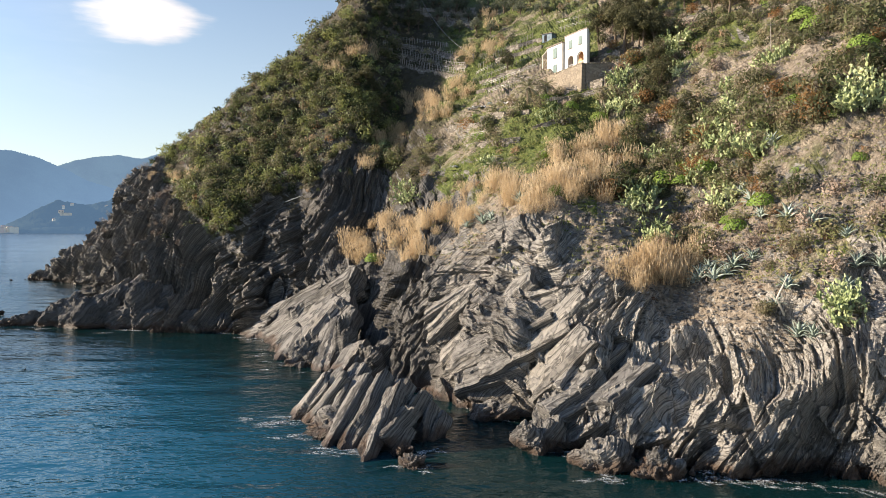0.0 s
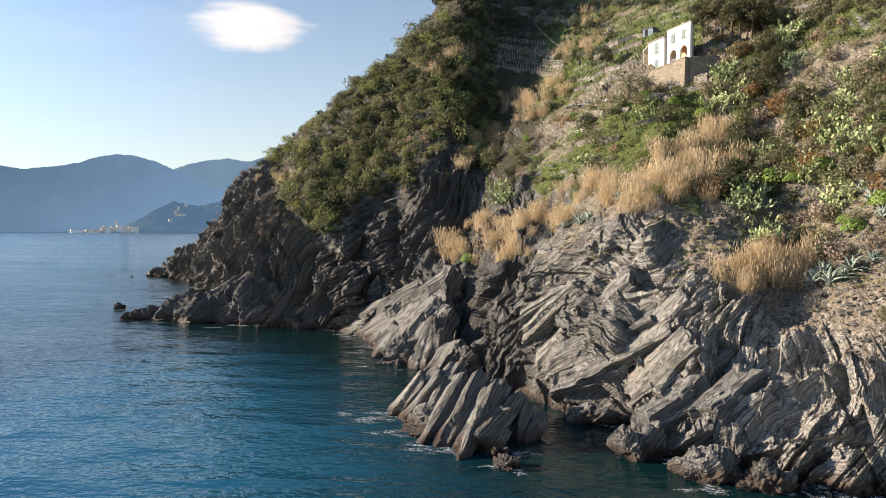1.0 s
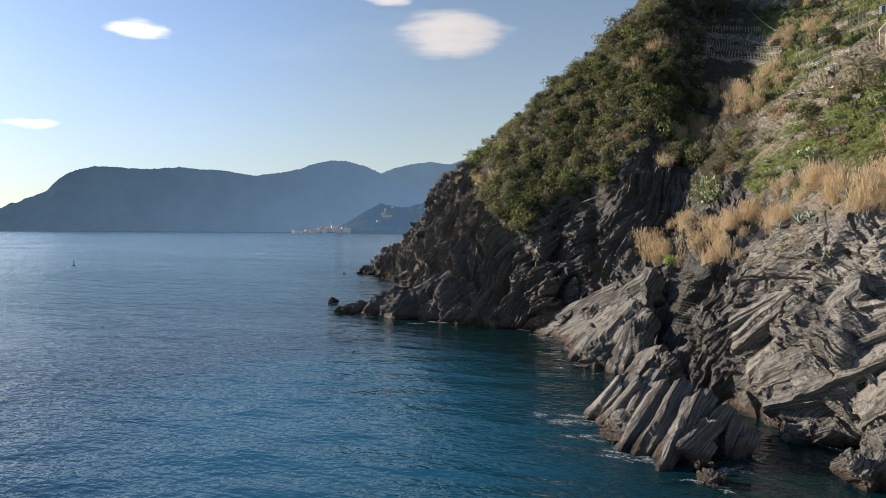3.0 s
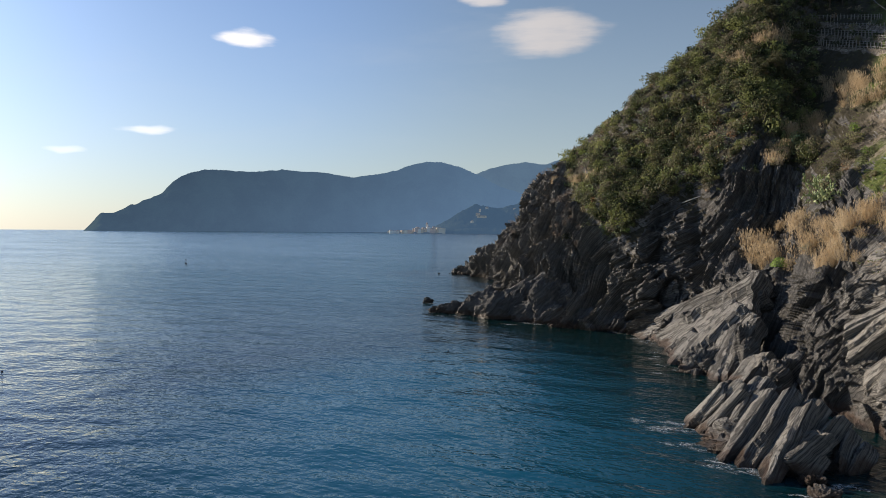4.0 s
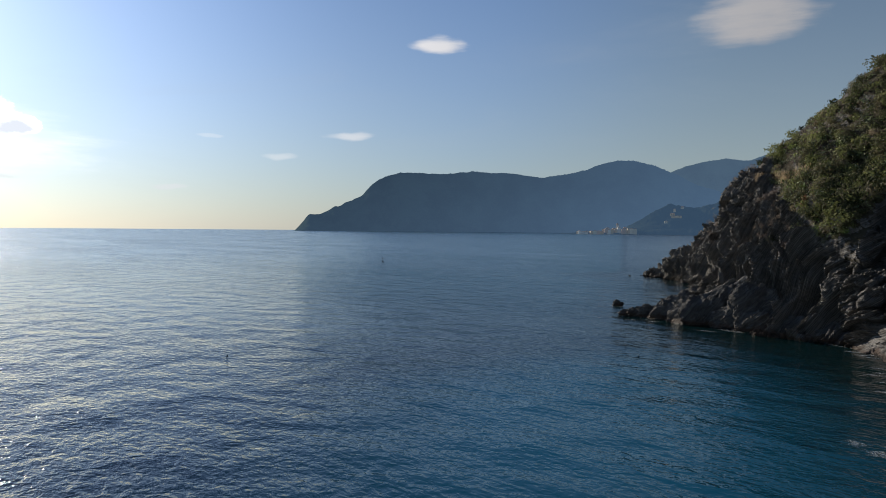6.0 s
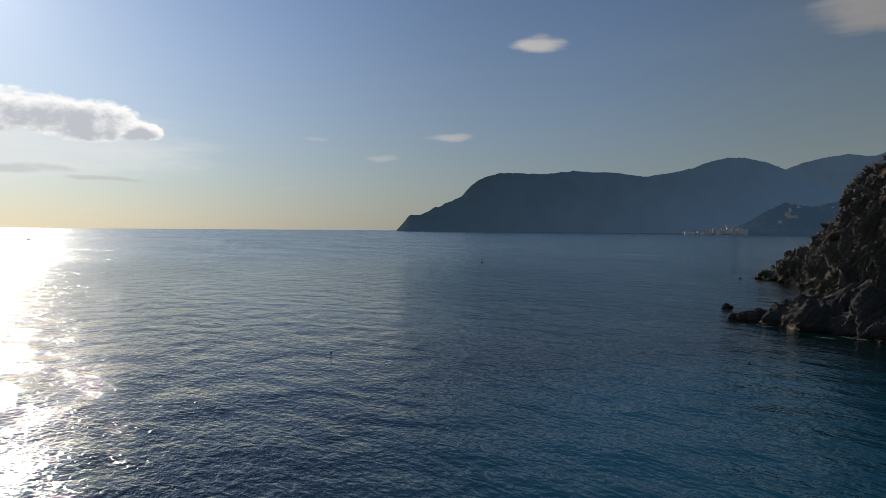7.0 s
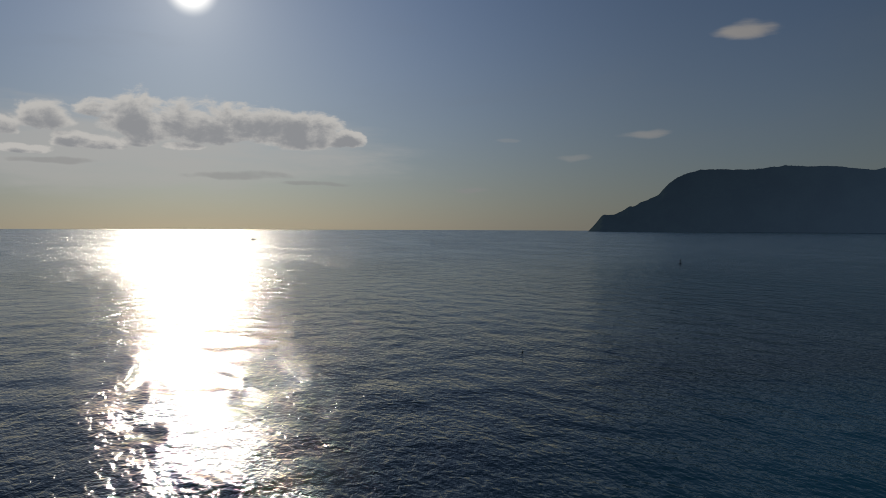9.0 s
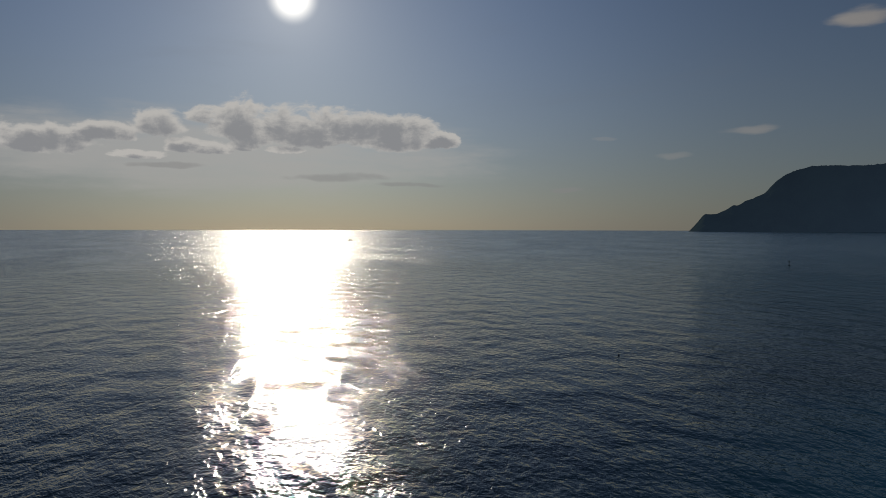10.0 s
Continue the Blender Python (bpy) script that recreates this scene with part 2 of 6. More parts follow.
def add_vec(self, value, k):
    v = self.add("ShaderNodeCombineXYZ")
    self.set(v.inputs[0], self.math("MULTIPLY", value, k))
    return v.outputs[0]


def math_vec(self, value, k, p, j):
    """The bed coordinate, stretched by k, with a little of the place mixed in."""
    v = self.add("ShaderNodeCombineXYZ")
    self.set(v.inputs[0], self.math("MULTIPLY", value, k))
    return self.vec("ADD", v.outputs[0], self.scaled(p, 0.0, j, j * 0.6))


Net.add_vec, Net.math_vec = add_vec, math_vec


def make_rock(name, cover=True):
    m, n, b = material(name, 0.85, 0.25)
    p = position(n)
    strata = attribute(n, "strata")
    c, bed, fine, speck = rock_colours(n, p, strata)
    if cover:
        soil = attribute(n, "soil")
        dry = n.noise(p, 0.35, 5.0, 0.65)
        litter = n.noise(p, 2.2, 5.0, 0.7)
        earth = n.colours(litter, [(0.3, (0.14, 0.115, 0.085)), (0.5, (0.30, 0.25, 0.19)), (0.7, (0.46, 0.40, 0.32))])
        turf = n.colours(litter, [(0.3, (0.055, 0.075, 0.022)), (0.55, (0.14, 0.175, 0.045)), (0.75, (0.26, 0.26, 0.09))])
        green = attribute(n, "green")
        ground_c = n.mix(n.ramp(n.math("ADD", green, n.math("MULTIPLY", n.math("SUBTRACT", dry, 0.5), 1.2)), 0.35, 0.65), earth, turf)
        # ground under thickets: dark leaf litter, the scrub's shade painted in with it
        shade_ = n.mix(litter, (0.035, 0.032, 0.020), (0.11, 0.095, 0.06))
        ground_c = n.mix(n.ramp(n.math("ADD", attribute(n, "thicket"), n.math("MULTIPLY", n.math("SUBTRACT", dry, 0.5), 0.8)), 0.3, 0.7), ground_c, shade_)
        c = n.mix(n.ramp(n.math("ADD", soil, n.math("MULTIPLY", n.math("SUBTRACT", speck, 0.5), 0.8)), 0.35, 0.65), c, ground_c)
    z = n.add("ShaderNodeSeparateXYZ")
    n.set(z.inputs[0], p)
    h = n.math("ADD", z.outputs[2], n.math("MULTIPLY", n.math("SUBTRACT", n.noise(p, 0.5, 4.0, 0.6), 0.5), 2.6))
    weed = n.mix(n.noise(p, 0.25, 2.0), (0.13, 0.075, 0.045), (0.05, 0.037, 0.027))
    c = n.mix(n.ramp(h, 1.1, 0.35, 0.0, 0.8), c, weed)
    c = n.mix(n.ramp(h, 0.35, -0.1, 0.0, 0.9), c, (0.018, 0.016, 0.014))
    n.set(b.inputs["Base Color"], c)
    n.set(b.inputs["Roughness"], n.ramp(h, 0.2, 1.2, 0.35, 0.88))
    high = n.math("ADD", n.math("MULTIPLY", fine, 0.5), n.math("ADD", n.math("MULTIPLY", bed, 0.4), n.math("MULTIPLY", speck, 0.7)))
    n.set(b.inputs["Normal"], n.bump(high, 1.0, 0.7))
    return m


cliff_mat = make_rock("cliff_rock_and_soil")
rock_mat = make_rock("sea_rock", cover=False)


def make_water():
    """Deep dark water, painted darker inshore, paler far out, wind waves of three sizes."""
    m, n, b = material("sea_water", 1.0, 0.0)
    p = position(n)
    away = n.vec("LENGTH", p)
    gust = n.ramp(n.noise(n.scaled(p, 0.008, 0.022, 1.0), 1.0, 5.0, 0.65), 0.34, 0.66, 0.62, 1.15)
    calm = n.ramp(attribute(n, "shore"), 0.55, 1.0, 1.0, 0.55)
    # the slopes of the waves: differences of their heights over a hand's width
    sides = []
    for step in ((0.0, 0.0, 0.0), (0.12, 0.0, 0.0), (0.0, 0.12, 0.0)):
        q = n.vec("ADD", p, step)
        swell = n.noise(n.scaled(q, 0.13, 0.20, 1.0), 1.0, 1.0, 0.5, 0.3)
        chop = n.noise(n.scaled(q, 0.85, 1.3, 1.0), 1.0, 3.0, 0.58, 0.3)
        sides.append(n.math("ADD", n.math("MULTIPLY", swell, 0.78), n.math("MULTIPLY", chop, 0.26)))
    lean = n.add("ShaderNodeCombineXYZ")
    for k in (0, 1):
        n.set(lean.inputs[k], n.math("MULTIPLY", n.math("SUBTRACT", sides[0], sides[k + 1]), 1 / 0.12))
    windy = n.add("ShaderNodeVectorMath", "SCALE")
    n.set(windy.inputs[0], lean.outputs[0])
    n.set(windy.inputs["Scale"], n.math("MULTIPLY", n.math("MULTIPLY", gust, calm), n.ramp(away, 60.0, 420.0, 1.0, 1.5)))
    wave = n.vec("NORMALIZE", n.vec("ADD", windy.outputs[0], (0.0, 0.0, 1.0)))
    shore, bay = attribute(n, "shore"), attribute(n, "bay")
    mottle = n.noise(p, 0.06, 4.0, 0.6)
    deep = n.mix(mottle, (0.003, 0.013, 0.019), (0.004, 0.018, 0.026))
    blue = n.mix(mottle, (0.006, 0.078, 0.134), (0.009, 0.098, 0.165))
    teal = n.mix(mottle, (0.001, 0.014, 0.016), (0.003, 0.024, 0.025))
    bed = n.mix(n.ramp(n.noise(p, 0.16, 4.0, 0.6), 0.55, 0.75), teal, (0.010, 0.011, 0.007))
    # far water paled: the low sky's reflection put into its body colour
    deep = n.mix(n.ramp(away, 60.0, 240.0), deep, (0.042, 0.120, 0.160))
    c = n.mix(n.ramp(bay, 0.0, 0.9), deep, blue)
    # inshore teal is kept dark: the cliff's shade and reflection painted in
    c = n.mix(n.ramp(shore, 0.1, 0.8), c, teal)
    c = n.mix(n.ramp(shore, 0.6, 1.0, 0.0, 0.8), c, bed)
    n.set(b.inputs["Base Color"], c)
    gloss = n.add("ShaderNodeBsdfGlossy")
    gloss.inputs[0].default_value = (0.94, 0.97, 1.0, 1)
    n.set(gloss.inputs["Roughness"], n.ramp(away, 40.0, 500.0, 0.065, 0.17))
    n.set(gloss.inputs["Normal"], wave)
    edge = n.add("ShaderNodeFresnel")
    edge.inputs["IOR"].default_value = 1.33
    n.set(edge.inputs["Normal"], wave)
    mix = n.add("ShaderNodeMixShader")
    n.set(mix.inputs[0], n.math("MULTIPLY", edge.outputs[0], 0.98))
    n.set(mix.inputs[1], b.outputs[0])
    n.set(mix.inputs[2], gloss.outputs[0])
    for node in n.tree.nodes:
        if node.type == "OUTPUT_MATERIAL":
            n.set(node.inputs[0], mix.outputs[0])
    return m


water_mat = make_water()

# ---------------------------------------------------------------- the mountain side
# Rows: bearing, distance of the waterline, then distance and height of the cliff's top,
# of the middle slope, of the upper slope and of the crest behind.
SIDE = [
    (-75.0, 74, 80, 16, 94, 30, 130, 54, 420, 190),
    (-45.0, 61, 66, 14.2, 80, 27.2, 112, 52, 330, 165),
    (-32.0, 64, 68.5, 12.9, 83, 26, 113, 51.5, 320, 160),
    (-27.0, 63.5, 70.5, 12.3, 86, 26.5, 121, 55.3, 320, 158),
    (-18.0, 61, 76, 11.3, 96, 22.7, 146, 63.8, 330, 160),
    (-13.0, 62, 82, 17.5, 105, 29.5, 165, 71, 340, 158),
    (-8.8, 66, 88, 21.2, 112, 35.0, 190, 79.0, 350, 156),
    (-6.3, 72, 92, 20.7, 118, 35.1, 209, 85.5, 363, 157),
    (-4.0, 78, 95, 20.2, 124, 35.3, 226, 91.3, 375, 158),
    (-2.0, 83, 99, 18.4, 132, 35.8, 233, 93.7, 378, 160),
    (0.0, 87, 102, 15.8, 141, 36.5, 231, 93.1, 374, 163),
    (2.0, 91, 104, 14.2, 151, 37.2, 224, 90.7, 370, 165),
    (3.6, 95, 108, 14.3, 159, 37.1, 213, 87.5, 341, 156),
    (5.0, 111, 124, 13.7, 157, 36.5, 202, 84.3, 308, 151),
    (6.3, 116, 130, 13.5, 153, 36.0, 193, 81.3, 300, 142),
    (7.6, 112, 132, 12.5, 153, 36.9, 190, 78.6, 319, 125),
    (9.2, 114, 136, 9.3, 155, 36.7, 189, 74.2, 362, 117),
    (11.0, 122, 143, 7.5, 158, 35.2, 190, 68.7, 420, 116),
    (13.0, 130, 146, 9.0, 159, 34.4, 189, 61.9, 410, 98),
    (15.0, 139, 148, 14.0, 163, 34.6, 190, 57.4, 400, 88),
    (17.0, 145, 151, 17.0, 167, 33.7, 192, 51.6, 390, 76),
    (19.0, 149, 156, 16.0, 171, 30.1, 195, 47.0, 385, 60),
    (21.0, 153, 162, 13.8, 176, 27.2, 198, 40.2, 380, 46),
    (23.0, 157, 168, 10.5, 182, 20.8, 200, 33.8, 370, 32),
    (25.0, 166, 178, 8, 232, 14.2, 288, 22, 370, 12),
    (26.5, 284, 291, 2.5, 302, 8.6, 316, 12.4, 350, 3),
    (29.7, 322, 327, 0.3, 331, 0.8, 335, 0.6, 345, -3),
    (31.0, 326, 330, -3, 334, -3, 338, -3, 348, -5),
]
SIDE = np.array(SIDE)
# columns stand closer where the spur's flank runs away along the view
bearings = np.concatenate([np.linspace(-75, -35, 50, endpoint=False), np.linspace(-35, 22.5, 820, endpoint=False), np.linspace(22.5, 27, 380, endpoint=False), np.linspace(27, 31, 50)])
even = np.linspace(-75, 31, 1540)
track = {}
for col in range(1, 10):
    track[col] = np.interp(bearings, even, smooth_rows(np.interp(even, SIDE[:, 0], SIDE[:, col]), 7))
ROWS_PER = (12, 180, 120, 80, 22, 10)
knots_r = np.stack([track[1] - 7, track[1], track[2], track[4], track[6], track[8], track[8] * 1.9])
knots_z = np.stack([0 * track[1] - 5, 0 * track[1], track[3], track[5], track[7], track[9], track[9] * 1.5 - 8])
steps = np.concatenate([k + np.arange(n) / n for k, n in enumerate(ROWS_PER)] + [[len(ROWS_PER)]])
lo = np.minimum(steps.astype(int), len(ROWS_PER) - 1)
part_of = (steps - lo)[:, None]
grid_r = knots_r[lo] * (1 - part_of) + knots_r[lo + 1] * part_of
grid_z = knots_z[lo] * (1 - part_of) + knots_z[lo + 1] * part_of
# round off the breaks of slope
grid_r, grid_z = smooth_rows(grid_r.T, 10).T, smooth_rows(grid_z.T, 10).T
NR, NC = grid_r.shape
ang = np.radians(bearings)[None, :]
land = np.stack([-np.sin(ang) * grid_r, np.cos(ang) * grid_r, grid_z], -1)


def grid_normals(g):
    du, dv = np.gradient(g, axis=1), np.gradient(g, axis=0)
    n = np.cross(du, dv)
    n /= np.linalg.norm(n, axis=-1, keepdims=True) + 1e-9
    return n * np.where(n[..., 2:3] < 0, -1, 1)


# dip of the beds (rise to the right) along the coast
FOLD = ([-160, -75, -60, -45, -30, -22, -12, -5, -1, 3, 8, 14, 18, 23, 29, 36, 60, 120], [0.8, 1.6, 2.2, 1.8, 0.5, 0.4, 1.6, 2.6, 1.6, 1.0, 0.85, 0.8, 0.6, 1.0, 2.2, 1.7, 0.9, 0.6])


def strata_of(p):
    """Bed coordinate in metres: beds dip to the sea and are folded."""
    q = p.reshape(-1, 3)
    bend = fractal(q * 0.032, 2, 31) * 1.3 + fractal(q * 0.11, 3, 41) * 0.5
    u = q[:, 0] + 0.12 * (q[:, 1] - 80) + 2.5 * vnoise(q * 0.06, 51)
    xs = np.linspace(-160, 120, 561)
    dip = smooth_rows(np.interp(xs, FOLD[0], FOLD[1]), 5)
    rise_ = np.cumsum(dip) * 0.5
    f = np.interp(u, xs, rise_)
    s = (q[:, 2] - f - 0.25 * q[:, 1]) / 1.2 + bend
    return s.reshape(p.shape[:-1])


def fractured(q, s, scales=(9.0, 4.2, 2.0), seed=90, thin=0.12, lips=(0.3, 0.45, 0.7, 0.8)):
    """Displacement of broken, bedded rock: ledges along the beds, each set off, undercut and tilted by its own amount."""
    along, down = q @ np.array([0.35, 0.85, 0.40]), q @ np.array([0.80, -0.30, 0.45])
    line = np.stack([s * 0.35, 0 * s, 0 * s], -1)
    s = s + 1.3 * vnoise(line, seed + 70) + 0.35 * vnoise(line * 3.1, seed + 71)
    strong = np.clip(0.6 + 1.1 * fractal(q * 0.13, 3, seed + 72), 0.05, 1.5)
    out = 0
    for i, size in enumerate(scales):
        wob = vnoise(q / size * 0.8, seed + i) * 0.22
        t = s / (thin * size) + wob
        k = np.floor(t).astype(np.int64)
        zero = np.zeros_like(k)
        a = along / size + wob * 1.3 + 7 * hash3(k, zero, zero, seed + 10 + i)
        d = down / (0.95 * size) - wob + 7 * hash3(k, zero, zero, seed + 20 + i)
        ka, kd = np.floor(a).astype(np.int64), np.floor(d).astype(np.int64)
        off = hash3(k, ka, kd, seed + 30 + i) - 0.5
        tip = (hash3(k, ka, kd, seed + 40 + i) - 0.5) * (a - ka - 0.5) + (hash3(k, ka, kd, seed + 50 + i) - 0.5) * (d - kd - 0.5)
        f = t - k
        lip = np.where(f < 0.8, f / 0.8, (1 - f) / 0.2) - 0.5
        out = out + size * ((0.27, 0.24, 0.19, 0.19)[i] * off + 0.30 * tip + lips[i] * thin * lip * strong)
    return out


flatp = land.reshape(-1, 3)
big = fractal(flatp * np.array([0.045, 0.045, 0.03]), 4, 3, 0.55).reshape(NR, NC)
rib = (1 - np.abs(fractal(flatp * np.array([0.11, 0.11, 0.05]), 3, 7))).reshape(NR, NC)
strata = strata_of(land)
rough = fractal(flatp * 0.35, 4, 13, 0.55).reshape(NR, NC)
# how rocky: bare below the cliff's top, with soil pockets; scrub and terraces above
v = steps[:, None]
edge_n = fractal(flatp * 0.06, 3, 23).reshape(NR, NC)
top_of_rock = np.interp(bearings, [-40, -30, -22, -14, -8, 0, 4, 7, 14, 16, 19, 21, 23, 26, 30], [2.5, 2.4, 2.0, 1.95, 2.35, 2.35, 2.5, 3.0, 2.8, 2.2, 2.5, 3.6, 4.3, 4.6, 4.6])[None]
bare = np.clip((top_of_rock + 0.4 * edge_n - v) / 0.35, 0, 1)
bare = bare * bare * (3 - 2 * bare)
blocks = fractured(flatp, strata.ravel()).reshape(NR, NC)
massive = fractured(flatp, strata.ravel(), (7.0, 3.0, 1.3, 0.6), 190, 0.5, (0.12, 0.12, 0.15, 0.2)).reshape(NR, NC)
share = np.clip(0.5 + 0.35 * np.tanh((-9 - bearings[None]) / 4) + 0.8 * fractal(flatp * 0.07, 2, 33).reshape(NR, NC), 0.1, 0.95)
blocks = blocks * (1 - 0.75 * share) + massive * share * 1.1
# buttresses and gullies that run down the face
crag = (0.55 - np.abs(fractal(flatp * np.array([0.16, 0.16, 0.035]) + 5.0, 3, 17)) * 1.6).reshape(NR, NC)
push = bare * (big * 2.3 + rib * 3.2 - 2.4 + crag * (1.2 + 2.8 * np.clip((bearings[None] - 12) / 6, 0, 1) + 1.3 * np.clip((-15 - bearings[None]) / 5, 0, 1)) + blocks * (1.05 + 0.45 * np.clip((bearings[None] - 9) / 6, 0, 1)) + rough * 0.25) + (1 - bare) * (big * 1.8 + rough * 0.6 + blocks * 0.08)
push = push + 2.4 * fractal(flatp * 0.05, 3, 61).reshape(NR, NC) * np.clip((bearings[None] - 6) / 4, 0, 1) * np.clip((3.6 - v) / 0.8, 0, 1)
# the ground is cut away below the house
first_climb = np.degrees(np.arctan2(land[..., 2] - EYE, np.hypot(land[..., 0], land[..., 1])))
push = push - 3.0 * np.exp(-((bearings[None] + 9.6) / 3.0) ** 2 - ((first_climb - 11.6) / 1.9) ** 2)
push *= np.clip(v / 1.05, 0, 1) * np.clip((5.2 - v), 0.0, 1)
nrm = grid_normals(land)
seaward = -np.stack([land[..., 0], land[..., 1], 0 * land[..., 0]], -1)
seaward /= np.linalg.norm(seaward, axis=-1, keepdims=True)
away = nrm * 0.75 + seaward * 0.25
land = land + away * push[..., None]
strata = strata_of(land)
slope = grid_normals(land)[..., 2]
soil = np.clip(1 - bare + (slope - 0.62) * 1.6 * (v > 1.35), 0, 1)
soil[v[:, 0] < 1.2] = 0
soil *= np.clip((23.5 - bearings) / 3.5, 0.0, 1)[None]
green = np.clip(0.12 + 0.16 * (bearings[None] < -13) +  0.35 * (bearings[None] > 4) + 0.52 * ((bearings[None] > -12) & (bearings[None] <= 1) & (v > 2.2)) + 0.15 * (bearings[None] < -14) * (v > 2.1) + 0.4 * fractal(land.reshape(-1, 3) * 0.05, 3, 71).reshape(NR, NC), 0, 1)
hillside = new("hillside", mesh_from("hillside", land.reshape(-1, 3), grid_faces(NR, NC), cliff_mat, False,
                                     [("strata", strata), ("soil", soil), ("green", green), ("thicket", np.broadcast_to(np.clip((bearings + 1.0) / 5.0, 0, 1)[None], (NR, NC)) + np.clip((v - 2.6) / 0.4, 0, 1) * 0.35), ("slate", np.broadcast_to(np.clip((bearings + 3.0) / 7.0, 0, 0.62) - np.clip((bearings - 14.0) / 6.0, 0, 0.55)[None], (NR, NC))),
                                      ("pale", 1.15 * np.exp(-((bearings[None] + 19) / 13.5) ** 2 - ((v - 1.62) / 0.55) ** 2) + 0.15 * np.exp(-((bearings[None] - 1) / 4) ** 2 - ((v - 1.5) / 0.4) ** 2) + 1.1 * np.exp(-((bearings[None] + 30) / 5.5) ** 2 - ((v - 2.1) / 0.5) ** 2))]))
tagged(hillside, "steep coastal mountainside of folded grey slate with scrub and dry grass", "cliff", kind="structure")


def ground_at(bearing, climb, skip=0.0):
    """The first place of the mountainside, from the sea upwards, on that bearing and at that climb from the hovering point."""
    c = int(np.clip(np.searchsorted(bearings, bearing), 1, NC - 1))
    col = land[:, c]
    e = np.degrees(np.arctan2(col[:, 2] - EYE, np.hypot(col[:, 0], col[:, 1])))
    up = np.maximum.accumulate(e)
    r = int(np.clip(np.searchsorted(up, climb), 1, NR - 2))
    return Vector(col[r]), r, c


# ---------------------------------------------------------------- the sea
rings = np.concatenate([[0.0, 5.0, 12.0], np.geomspace(20, 400, 60), np.geomspace(420, 4985, 30)])
turns = np.radians(np.linspace(-180, 180, 361))
sr, sa = np.meshgrid(rings, turns, indexing="ij")
sea_xyz = np.stack([-np.sin(sa) * sr, np.cos(sa) * sr, 0 * sr], -1).reshape(-1, 3)
# nearness to the coast: rim painted dark for the cliff's shade, wide blue bay
coast = np.stack([-np.sin(ang[0]) * track[1], np.cos(ang[0]) * track[1]], -1)[::3] * UNIT
off = np.concatenate([np.sqrt(((q[:, None, :2] - coast[None]) ** 2).sum(-1).min(1)) for q in np.array_split(sea_xyz, 40)])
inland = np.interp(np.degrees(sa), bearings, track[1] * UNIT, left=5000, right=5000).ravel() < np.hypot(sea_xyz[:, 0], sea_xyz[:, 1])
off = np.where(inland, 0, off)
# a patch of brighter blue water off the cove
cove = np.hypot((sea_xyz[:, 0] + 24) / 27, (sea_xyz[:, 1] - 58) / 34)
bay = np.clip(1.45 - cove + 0.2 * fractal(sea_xyz * 0.03, 3, 55), 0, 1)
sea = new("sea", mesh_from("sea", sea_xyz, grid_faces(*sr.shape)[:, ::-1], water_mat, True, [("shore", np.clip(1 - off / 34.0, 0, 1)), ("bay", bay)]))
tagged(sea, "deep blue rippled sea reaching to the horizon", "water", kind="structure")

# ---------------------------------------------------------------- distance


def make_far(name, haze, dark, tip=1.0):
    """Distant woods, haze painted in as glow, dimmed to share tip at the cape."""
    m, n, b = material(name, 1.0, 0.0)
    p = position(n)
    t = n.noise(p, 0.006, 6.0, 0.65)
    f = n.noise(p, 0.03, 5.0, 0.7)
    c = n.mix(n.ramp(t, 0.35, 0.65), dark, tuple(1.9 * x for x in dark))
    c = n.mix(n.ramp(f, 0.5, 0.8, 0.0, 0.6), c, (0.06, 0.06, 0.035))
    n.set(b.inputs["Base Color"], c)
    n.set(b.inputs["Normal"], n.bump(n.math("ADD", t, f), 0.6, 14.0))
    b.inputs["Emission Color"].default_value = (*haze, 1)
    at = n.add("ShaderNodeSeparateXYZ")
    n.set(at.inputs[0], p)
    haze_glow = n.math("MULTIPLY", n.ramp(at.outputs[0], -3300.0, -1300.0, tip, 1.0), n.ramp(t, 0.3, 0.7, 0.98, 1.03))
    n.set(b.inputs["Emission Strength"], n.math("MULTIPLY", haze_glow, n.ramp(at.outputs[2], 0.0, 330.0, 1.1, 0.95)))
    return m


# first colour: the haze painted as emission; second: the woods' own
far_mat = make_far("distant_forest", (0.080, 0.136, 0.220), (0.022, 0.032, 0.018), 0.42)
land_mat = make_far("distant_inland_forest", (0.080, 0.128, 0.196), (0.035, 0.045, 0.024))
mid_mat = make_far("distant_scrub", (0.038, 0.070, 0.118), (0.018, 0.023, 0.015))


